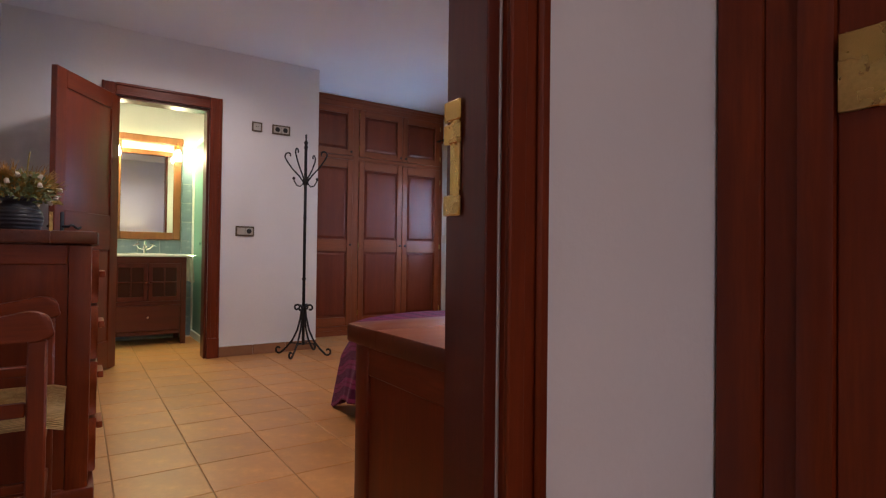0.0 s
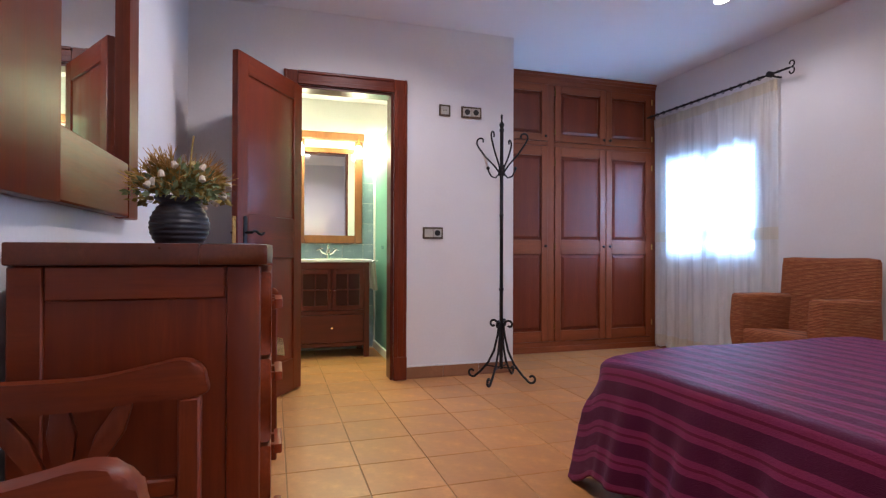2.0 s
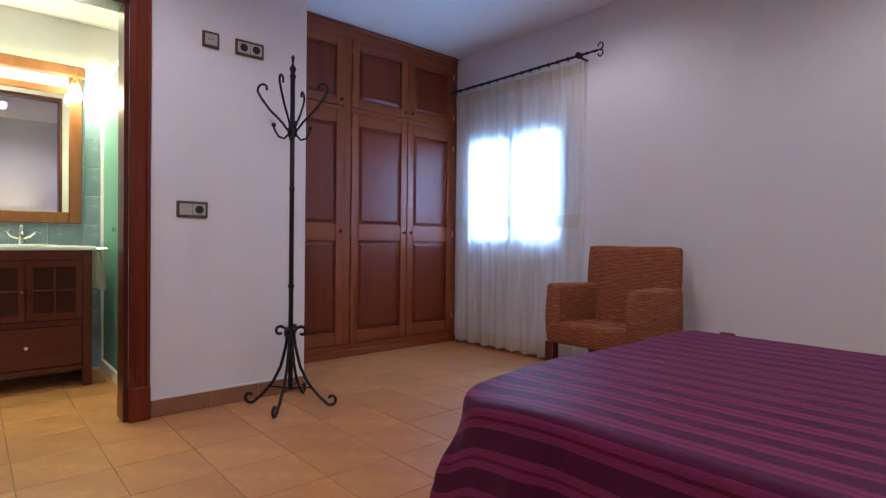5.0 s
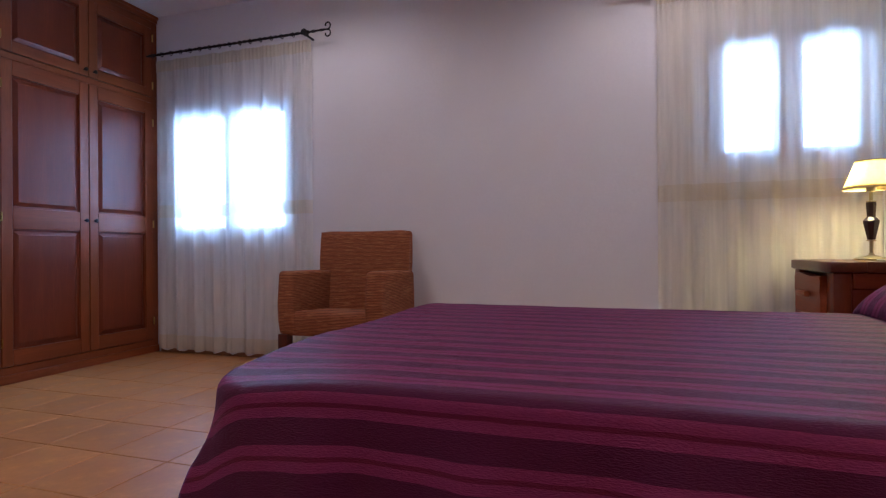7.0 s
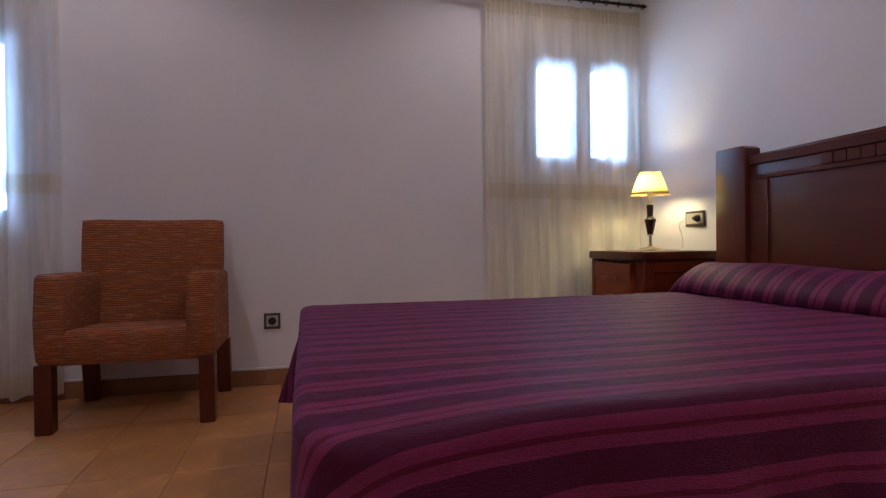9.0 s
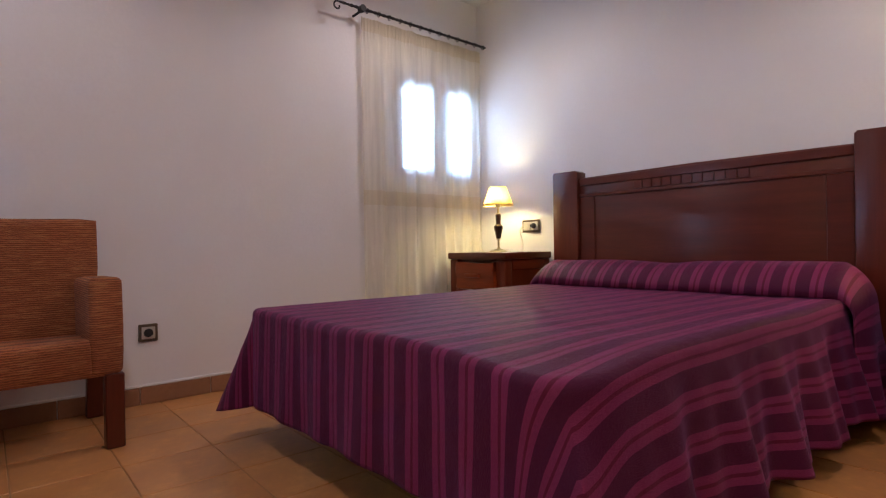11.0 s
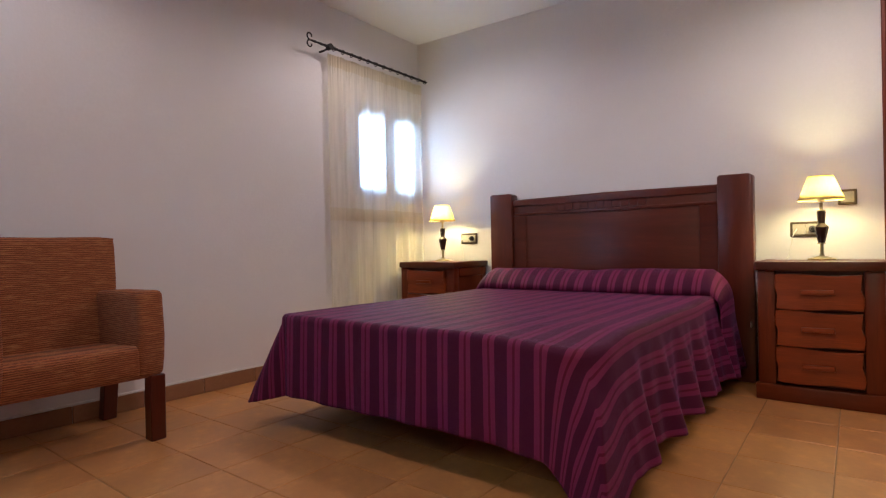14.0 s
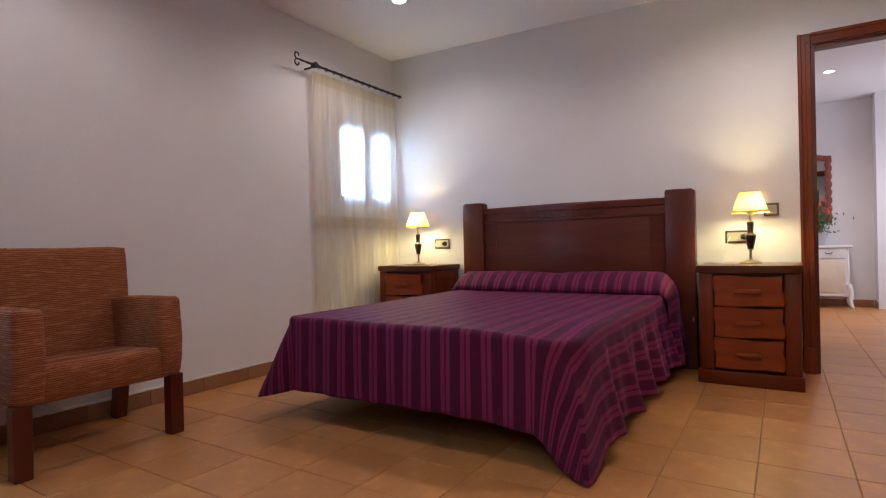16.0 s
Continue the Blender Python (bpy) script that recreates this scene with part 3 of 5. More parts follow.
# ---- the wardrobe in the alcove ----
def raised_panel(bm, x0, x1, z0, z1, y, depth=0.012, g=0.035):
    """A fielded panel that faces -y, in a frame whose face is at y."""
    back, front = y + 0.016, y + 0.016 - depth
    bo = [bm.verts.new((a, back, b)) for a, b in ((x0, z0), (x1, z0), (x1, z1), (x0, z1))]
    bi = [bm.verts.new((a, back, b)) for a, b in ((x0 + 0.012, z0 + 0.012), (x1 - 0.012, z0 + 0.012), (x1 - 0.012, z1 - 0.012), (x0 + 0.012, z1 - 0.012))]
    fi = [bm.verts.new((a, front, b)) for a, b in ((x0 + g, z0 + g), (x1 - g, z0 + g), (x1 - g, z1 - g), (x0 + g, z1 - g))]
    for i in range(4):
        bm.faces.new((bo[i], bo[(i + 1) % 4], bi[(i + 1) % 4], bi[i]))
        bm.faces.new((bi[i], bi[(i + 1) % 4], fi[(i + 1) % 4], fi[i]))
    bm.faces.new(fi)


def cupboard_door(parent, x0, x1, z0, z1, y, splits, knob, hinge):
    """One framed door, 22 mm thick, that faces -y at y; splits are the panel ranges."""
    st = 0.065
    door = part("door", boxed(x0 + 0.01, x1 - 0.01, y + 0.017, y + 0.021, z0 + 0.01, z1 - 0.01), PANEL, parent)
    part("stile", boxed(x0, x0 + st, y, y + 0.022, z0, z1, 0.003), WARD_UP, door)
    part("stile", boxed(x1 - st, x1, y, y + 0.022, z0, z1, 0.003), WARD_UP, door)
    edges = [z0] + [v for s in splits for v in s] + [z1]
    for a, b in zip(edges[::2], edges[1::2]):
        part("rail", boxed(x0 + st, x1 - st, y + 0.0005, y + 0.0215, a, b, 0.002), WARD_ALONG, door)
    for a, b in splits:
        pb = bmesh.new()
        raised_panel(pb, x0 + st, x1 - st, a, b, y)
        part("panel", pb, PANEL, door, smooth=None)
    if knob:
        part("knob", lathe(bmesh.new(), [(0.004, 0), (0.005, 0.012), (0.012, 0.018), (0.013, 0.025), (0.007, 0.031)], 12), IRON, door, "small dark knob").matrix_basis = pose(knob[0], y, knob[1], 90, 0, 0)
    for z in hinge[1:]:
        part("hinge", lathe(bmesh.new(), [(0.0055, 0), (0.0055, 0.055)], 8, (hinge[0], y - 0.004)), BRASS, door, "brass hinge").location = (0, 0, z)
    return door


wardrobe = thing("wardrobe", pose(0, 0, 0), "tall built-in red-brown wooden wardrobe with panelled doors and brass hinges", "wardrobe")
X = (2.548, 2.62, 3.205, 3.275, 3.835, 4.365, 4.418)
for a, b, z0, z1 in ((X[0], X[1], 0.0, TOP - 0.002), (X[2], X[3], 0.101, 2.524), (X[5], X[6], 0.0, TOP - 0.002)):
    part("frame_upright", boxed(a, b, WARD, WARD + 0.03, z0, z1, 0.002), WARD_UP, wardrobe)
for a in (X[0], X[6] - 0.02):
    part("side", boxed(a, a + 0.02, WARD + 0.031, 6.3, 0.0, 2.6), WARD_UP, wardrobe)
for a, b, y0, y1, z0, z1 in ((X[1], X[5], 0.0, 0.03, 0.0, 0.10), (X[1], X[2], 0.001, 0.029, 1.945, 1.985), (X[3], X[5], 0.001, 0.029, 1.945, 1.985), (X[1], X[5], 0.0, 0.03, 2.525, TOP - 0.002)):
    part("rail", boxed(a, b, WARD + y0, WARD + y1, z0, z1, 0.002), WARD_ALONG, wardrobe)
cornice = boxed(X[0], X[6], WARD - 0.012, WARD + 0.001, 2.575, TOP - 0.003, 0.005)
box(cornice, X[0], X[6], WARD - 0.022, WARD - 0.010, 2.605, TOP - 0.004, 0.004)
part("cornice", cornice, WARD_ALONG, wardrobe)
part("plinth", boxed(X[0], X[6], WARD - 0.014, WARD - 0.001, 0.0, 0.055, 0.004), WARD_ALONG, wardrobe)
part("back", boxed(X[0] + 0.02, X[6] - 0.02, WARD + 0.05, WARD + 0.07, 0.0, 2.6), DARK_UP, wardrobe)
low, high = ((0.20, 0.925), (1.055, 1.85)), ((2.055, 2.45),)
for x0, x1, kx, hx in ((X[1] + 0.003, X[2] - 0.002, X[2] - 0.035, X[1]), (X[3] + 0.002, X[4] - 0.002, X[4] - 0.035, X[3]), (X[4] + 0.002, X[5] - 0.003, X[4] + 0.035, X[5])):
    cupboard_door(wardrobe, x0, x1, 0.104, 1.942, WARD - 0.008, low, (kx, 1.0), (hx, 0.22, 0.97, 1.76))
    cupboard_door(wardrobe, x0, x1, 1.99, 2.522, WARD - 0.008, high, (kx, 2.03), (hx, 2.05, 2.42))

# ---- the bed ----
BX0, BX1, BFOOT, BTOP = 1.995, 3.495, 3.075, 0.527
bed = thing("double_bed", pose((BX0 + BX1) / 2, 1.0, 0), "double bed with a tall dark red wooden headboard and striped cover", "bed")
inv = bed.matrix_world.inverted()


def bed_part(name, bm, material, parent=None, label=""):
    bm.transform(inv)
    return part(name, bm, material, parent or bed, label)


for a, b in ((1.822, 2.012), (3.438, 3.632)):
    pb = outline(bmesh.new(), [(a, 0.0), (b, 0.0), (b, 1.225), (b - 0.012, 1.236), (a + 0.02, 1.234), (a, 1.222)], "y", 0.925, 1.018, 0.006)
    bed_part("headboard_post", pb, DARK_UP)
board = bed_part("headboard", outline(bmesh.new(), [(2.012, 0.25), (3.438, 0.25), (3.438, 1.185), (2.725, 1.192), (2.012, 1.185)], "y", 0.945, 0.990, 0.004), DARK_WOOD)
for q in ((2.014, 3.436, 0.999, 1.135, 1.180), (2.014, 3.436, 0.997, 1.062, 1.083), (2.014, 2.12, 0.997, 0.30, 1.061), (3.33, 3.436, 0.997, 0.30, 1.061)):
    bed_part("headboard_rail", boxed(q[0], q[1], 0.988, q[2], q[3], q[4], 0.003), DARK_WOOD, board)
for i in range(11):
    bed_part("carved_block", boxed(2.44 + i * 0.057, 2.4925 + i * 0.057, 0.989, 0.9962, 1.0855, 1.1325, 0.002), DARK_WOOD, board)
bm = boxed(BX0 + 0.09, BX1 - 0.09, 1.02, BFOOT - 0.12, 0.20, 0.30, 0.01)
bed_part("base", bm, DARK_WOOD)
bed_part("mattress", outline(bmesh.new(), [(BX0 + 0.06, 1.02), (BX1 - 0.06, 1.02), (BX1 - 0.06, BFOOT - 0.16), (BX1 - 0.16, BFOOT - 0.06), (BX0 + 0.16, BFOOT - 0.06), (BX0 + 0.06, BFOOT - 0.16)], "z", 0.30, BTOP - 0.03, 0.02), WHITE)
for x in (BX0 + 0.1, BX1 - 0.1):
    for y in (1.25, 2.55):
        bed_part("leg", lathe(bmesh.new(), [(0.022, 0), (0.03, 0.2)], 12, (x, y)), DARK_UP)
bed_part("caster_label", boxed(1.838, 1.842, 1.02, 1.05, 0.33, 0.36), WHITE, None, "small white plastic clip")


def drape(s, r=0.018):
    """How far out and down a cloth has gone, s metres past an edge rounded by r."""
    if s <= 0:
        return 0.0, 0.0
    if s < r * math.pi / 2:
        a = s / r
        return r * math.sin(a), r * (1 - math.cos(a))
    rest = s - r * math.pi / 2
    return r + 0.09 * rest, r + 0.995 * rest


def bedspread():
    me = bpy.data.meshes.new("bedspread")
    half, length, over, foot = (BX1 - BX0) / 2, BFOOT - 1.06, 0.435, 0.375
    nu, nv = 200, 190
    umin, umax, vmax = -half - over, half + over, length + foot
    verts, uvs = [], []
    for j in range(nv + 1):
        v = vmax * j / nv
        for i in range(nu + 1):
            u = umin + (umax - umin) * i / nu
            sg = 1 if u > 0 else -1
            R = 0.15 if sg > 0 else 0.05
            du, dv = abs(u) - (half - R), v - (length - R)
            corner = du > 0 and dv > 0
            blend = a = 0.0
            if corner:
                dist = math.hypot(du, dv)
                cx, cy = du / dist, dv / dist
                a = math.atan2(cy, cx)
                blend = math.sin(2 * a)
                reach = min((over + R) / max(cx, 1e-6), (foot + R) / max(cy, 1e-6)) - R
                want = (foot * cy * cy + over * cx * cx) * (1 + (0.24 if sg > 0 else 0.02) * blend * blend)
                total = max(0.0, dist - R) * want / reach
                bx, by = half - R + cx * min(dist, R), length - R + cy * min(dist, R)
            else:
                total = max(0.0, abs(u) - half, v - length)
                cx, cy = (1.0, 0.0) if abs(u) > half else (0.0, 1.0)
                bx, by = min(abs(u), half), min(v, length)
            out, down = drape(total)
            hang = max(0.0, down - 0.04)
            vr, ur = min(v, length - R), sg * min(abs(u), half - R)
            near = min(1.0, 4 * max(0.0, length - vr) + 0.1)
            out_side = out + hang * ((0.25 if sg < 0 else 0.08) + near * (0.085 * math.sin(18 * vr + 1.3 * sg) + 0.035 * math.sin(41 * vr + 0.6)))
            out_foot = out + hang * (0.05 * math.sin(11 * ur + 0.7) + 0.05 * math.sin(27 * ur))
            out_foot = min(out_foot, 0.018) + 0.3 * max(0.0, out_foot - 0.018)
            if not corner:
                px, py = bx + out_side * cx, by + out_foot * cy
            elif sg < 0:
                wide = out_side * cx * cx + out_foot * cy * cy + 0.26 * hang * blend
                px, py = bx + wide * cx, by + wide * cy * (0.3 + 0.7 * blend)
            else:
                # the spare cloth stands out past the corner as a flap and folds back to the foot
                start, tip_at = Vector((half + out_side, length - R)), Vector((half + 0.72 * out_side, length - 0.02 + 0.17 * hang))
                valley, end = Vector((half - 0.05, length - 0.01 + 0.8 * out_foot)), Vector((half - R, length + out_foot))
                deg = math.degrees(a)
                if deg < 40:
                    q = start.lerp(tip_at, deg / 40)
                elif deg < 58:
                    q = tip_at.lerp(valley, (deg - 40) / 18)
                else:
                    q = valley.lerp(end, (deg - 58) / 32)
                k = min(1.0, hang / 0.16)
                k = k * k * (3 - 2 * k)
                wide = out_side * cx * cx + out_foot * cy * cy
                px, py = (bx + wide * cx) * (1 - k) + q.x * k, (by + wide * cy) * (1 - k) + q.y * k
            tip = math.hypot(half - min(half, abs(u)), length - min(length, v))
            sag = 0.036 * max(0.0, 1 - tip / 0.42) ** 1.6
            z = BTOP - down - sag * (sg > 0) + 0.004 * noise.noise((u * 3.1, v * 2.3, 0)) * (1 if not total else 2)
            z += 0.0014 * noise.noise((u * 26, v * 9, 5)) + 0.0010 * noise.noise((u * 50, v * 28, 8))
            if total:
                py += 0.003 * noise.noise((u * 14, v * 6, 2)) * (cy > 0.5)
            x, y = (BX0 + BX1) / 2 - sg * px, 1.06 + py
            verts.append((x, y, max(0.006, z)))
            uvs.append((u + 2, v))
    faces = [(j * (nu + 1) + i, j * (nu + 1) + i + 1, (j + 1) * (nu + 1) + i + 1, (j + 1) * (nu + 1) + i) for j in range(nv) for i in range(nu)]
    me.from_pydata(verts, [], faces)
    lay = me.uv_layers.new(name="UVMap")
    for loop in me.loops:
        lay.data[loop.index].uv = uvs[loop.vertex_index]
    me.materials.append(BEDSPREAD)
    me.shade_smooth()
    ob = new("bedspread", me)
    thick = ob.modifiers.new("thickness", "SOLIDIFY")
    thick.thickness, thick.offset = 0.004, -1
    return tagged(ob, "aubergine and plum striped bedspread hanging over the bed edges", "bedspread")


bedspread()


def bolster():
    """The pillow roll under its own fold of the striped cloth, hanging down at both ends."""
    me = bpy.data.meshes.new("bolster")
    half, over = (BX1 - BX0) / 2 - 0.03, 0.48
    nu, nv = 130, 26
    verts, uvs = [], []
    for j in range(nv + 1):
        w = j / nv
        for i in range(nu + 1):
            u = -half - over + 2 * (half + over) * i / nu
            su, sg = max(0.0, abs(u) - half), (1 if u > 0 else -1)
            arch = math.sin(math.pi * min(1, 0.08 + 0.92 * w)) ** 0.55
            dip = 1 - 0.10 * math.exp(-(u / 0.10) ** 2) + 0.05 * noise.noise((u * 4, w * 2, 3))
            height = 0.135 * arch * dip
            spread = 1 + 0.25 * min(1, su / 0.45)
            y = 1.025 + 0.34 * w * spread
            out, down = drape(su, 0.07)
            hang = max(0.0, down - 0.1)
            z = BTOP + 0.006 + height * max(0.0, 1 - su / 0.20) - down
            bulge = 0.03 * math.sin(math.pi * w) * min(1, su / 0.12)
            x = (BX0 + BX1) / 2 - sg * (min(abs(u), half) + out + 0.012 + bulge + hang * 0.10 * math.sin(9 * w + 1))
            verts.append((x, y, max(0.03, z)))
            uvs.append((u + 2.03, w * 0.5))
    faces = [(j * (nu + 1) + i, j * (nu + 1) + i + 1, (j + 1) * (nu + 1) + i + 1, (j + 1) * (nu + 1) + i) for j in range(nv) for i in range(nu)]
    me.from_pydata(verts, [], faces)
    lay = me.uv_layers.new(name="UVMap")
    for loop in me.loops:
        lay.data[loop.index].uv = uvs[loop.vertex_index]
    me.materials.append(BEDSPREAD)
    me.shade_smooth()
    ob = new("bolster", me)
    thick = ob.modifiers.new("thickness", "SOLIDIFY")
    thick.thickness, thick.offset = 0.006, -1
    return tagged(ob, "long rolled pillow bolster wrapped in the striped bedspread cloth", "pillow")


bolster()


# ---- rustic drawers ----
def wavy_front(w, h, t, bulge=0.010):
    """A drawer front with gently wavy sides, facing +y, its centre at the origin."""
    n, pts = 10, []
    for i in range(n + 1):
        s = i / n
        pts.append((-w / 2 + w * s, -h / 2 + bulge * 0.5 * math.sin(2 * math.pi * s)))
    for i in range(1, n):
        s = i / n
        pts.append((w / 2 - bulge * math.sin(math.pi * 2 * s) - bulge * 0.4, -h / 2 + h * s))
    for i in range(n + 1):
        s = i / n
        pts.append((w / 2 - w * s, h / 2 + bulge * 0.5 * math.sin(2 * math.pi * s + 0.5)))
    for i in range(1, n):
        s = i / n
        pts.append((-w / 2 + bulge * math.sin(math.pi * 2 * s) + bulge * 0.4, h / 2 - h * s))
    return outline(bmesh.new(), pts, "y", -t / 2, t / 2, 0.006)


def chest(name, m, w, d, h, drawers, label, category, group=""):
    """A wooden chest that faces +y; its back lies on y = 0, its middle on x = 0."""
    root = thing(name, m, label, category, group)
    e = w / 2 + 0.015
    part("top_board", outline(bmesh.new(), [(-e, 0), (e, 0), (e, d * 0.72), (-e, d * 0.72)], "z", h - 0.045, h, 0.004), TOP_WOOD, root)
    part("top_board", outline(bmesh.new(), [(-e, d * 0.72 + 0.0008), (e, d * 0.72 + 0.0008), (e, d - 0.012), (e - 0.012, d + 0.002), (w / 4, d + 0.012), (-w / 4, d + 0.006), (-e + 0.016, d + 0.012), (-e, d)], "z", h - 0.0455, h - 0.0005, 0.007), TOP_WOOD, root)
    for s in (-1, 1):
        a, b = sorted((s * (w / 2 - 0.008), s * (w / 2 - 0.022)))
        bm = boxed(a, b, 0.01, d - 0.02, 0.05, h - 0.045, 0.002)
        part("side_panel", bm, WOOD_UP, root)
        e = s * w / 2
        a, b = sorted((e, e - s * 0.03))
        bm = boxed(a, b, 0.0, 0.06, 0.0, h - 0.046, 0.004)
        box(bm, a, b, 0.0605, d - 0.082, h - 0.115, h - 0.046, 0.004)
        box(bm, a, b, 0.0605, d - 0.082, 0.02, 0.09, 0.004)
        part("side_rail", bm, WOOD_DEEP, root)
        a, b = sorted((e, e - s * 0.082))
        part("corner_post", boxed(a, b, d - 0.08, d - 0.012, 0.0, h - 0.046, 0.008, 2), WOOD_UP, root)
    part("back", boxed(-w / 2 + 0.03, w / 2 - 0.03, 0.005, 0.02, 0.03, h - 0.05), DARK_WOOD, root)
    part("plinth", boxed(-w / 2 - 0.012, w / 2 + 0.012, 0.004, d + 0.006, 0.0, 0.085, 0.008, 2), WOOD_ALONG, root)
    z0, z1 = 0.10, h - 0.06
    dh = (z1 - z0) / drawers
    part("carcass", boxed(-w / 2 + 0.083, w / 2 - 0.083, d - 0.07, d - 0.05, 0.086, h - 0.046), DARK_WOOD, root)
    for i in range(drawers):
        z = z0 + dh * (i + 0.5)
        bm = wavy_front(w - 0.168, dh - 0.012, 0.045)
        fr = part("drawer", bm, DRAWER_WOOD, root)
        fr.location = (0, d - 0.012, z)
        pull = outline(bmesh.new(), [(-0.07, -0.010), (0.07, -0.012), (0.068, 0.012), (-0.066, 0.014)], "y", 0.030, 0.052, 0.004)
        box(pull, -0.055, -0.035, 0.02, 0.034, -0.008, 0.008)
        box(pull, 0.035, 0.055, 0.02, 0.034, -0.008, 0.008)
        part("pull", pull, DRAWER_WOOD, fr, "whittled wooden pull")
    return root


chest("bedside_table", pose(1.503, 0.822, 0), 0.53, 0.533, 0.722, 3, "rustic red-brown bedside table with three wavy drawers", "bedside table", "bedside tables")
chest("bedside_table", pose(4.005, 0.926, 0), 0.53, 0.455, 0.722, 3, "rustic red-brown bedside table with three wavy drawers", "bedside table", "bedside tables")
chest("chest_of_drawers", pose(0.262, 2.755, 0, 0, 0, -90), 0.81, 0.468, 0.957, 4, "rustic red-brown wooden chest of drawers with wavy fronts", "chest of drawers")


# ---- bedside lamps ----
def bedside_lamp(m):
    root = thing("table_lamp", m, "lit table lamp with a turned wooden stem and cream shade", "lamp", "bedside lamps")
    part("base", lathe(bmesh.new(), [(0.062, 0), (0.064, 0.006), (0.058, 0.010), (0.03, 0.016), (0.012, 0.022), (0.009, 0.03)], 28), LAMP_METAL, root, "satin metal foot")
    part("rod", lathe(bmesh.new(), [(0.0075, 0.028), (0.0075, 0.32)], 12), LAMP_METAL, root)
    bm = lathe(bmesh.new(), [(0.012, 0.083), (0.0155, 0.088), (0.0305, 0.156), (0.031, 0.164), (0.016, 0.180), (0.0195, 0.236), (0.0165, 0.242)], 8)
    part("stem", bm, STEM, root, "dark faceted wooden stem", smooth=None)
    for z in (0.079, 0.240):
        part("ring", lathe(bmesh.new(), [(0.012, z), (0.019, z + 0.002), (0.019, z + 0.005), (0.012, z + 0.007)], 18), LAMP_METAL, root)
    part("socket", lathe(bmesh.new(), [(0.014, 0.285), (0.018, 0.29), (0.018, 0.335), (0.012, 0.34)], 14), LAMP_METAL, root)
    bm = lathe(bmesh.new(), [(0.098, 0.300), (0.055, 0.412)], 40, cap=False)
    bmesh.ops.solidify(bm, geom=bm.faces[:], thickness=0.0015)
    shade = part("shade", bm, SHADE, root, "cream pleated fabric shade")
    bm = lathe(bmesh.new(), [(0.0995, 0.295), (0.1005, 0.298), (0.0985, 0.307), (0.0975, 0.307)], 40, cap=False)
    part("trim", bm, SHADE_RIM, shade)
    part("trim", lathe(bmesh.new(), [(0.057, 0.408), (0.0565, 0.414), (0.0545, 0.414)], 40, cap=False), SHADE_RIM, shade)
    bm = bmesh.new()
    bmesh.ops.create_uvsphere(bm, u_segments=14, v_segments=10, radius=0.019, matrix=Matrix.Translation((0, 0, 0.357)))
    bulb = part("bulb", bm, BULB, root)
    bulb.visible_shadow = False
    return root


l1 = bedside_lamp(pose(1.495, 1.055, 0.7225) @ Matrix.Diagonal((1.06, 1.06, 1.10, 1)))
copy_thing(l1, pose(4.022, 1.13, 0.7225))


# ---- upholstered armchair ----
def padded(corners, r, y0, y1, edge):
    """A cushion: a convex outline in x and z with corners rounded by r, pushed through along y with soft edges."""
    bm = bmesh.new()
    k, arcs = len(corners), []
    for i in range(k):
        p, q, n = (Vector(corners[(i + o) % k]) for o in (-1, 0, 1))
        d0, d1 = (q - p).normalized(), (n - q).normalized()
        n0, n1 = Vector((d0.y, -d0.x)), Vector((d1.y, -d1.x))
        if (n - q).dot(n0) > 0:
            n0, n1 = -n0, -n1
        c = q - (n0 + n1) * (r / (1 + n0.dot(n1)))
        arcs += [(c, n0.lerp(n1, u / 4).normalized()) for u in range(5)]
    prev = None
    steps = [math.radians(a) for a in (0, 25, 50, 75, 90)]
    rings = [(edge * (1 - math.sin(a)), y0 + edge * (1 - math.cos(a))) for a in steps]
    rings += [(edge * (1 - math.sin(a)), y1 - edge * (1 - math.cos(a))) for a in reversed(steps)]
    for inset, y in rings:
        ring = [bm.verts.new((c.x + d.x * (r - inset), y, c.y + d.y * (r - inset))) for c, d in arcs]
        if prev:
            for m in range(len(ring)):
                bm.faces.new((prev[m - 1], prev[m], ring[m], ring[m - 1]))
        else:
            bm.faces.new(ring[::-1])
        prev = ring
    bm.faces.new(prev)
    return bm


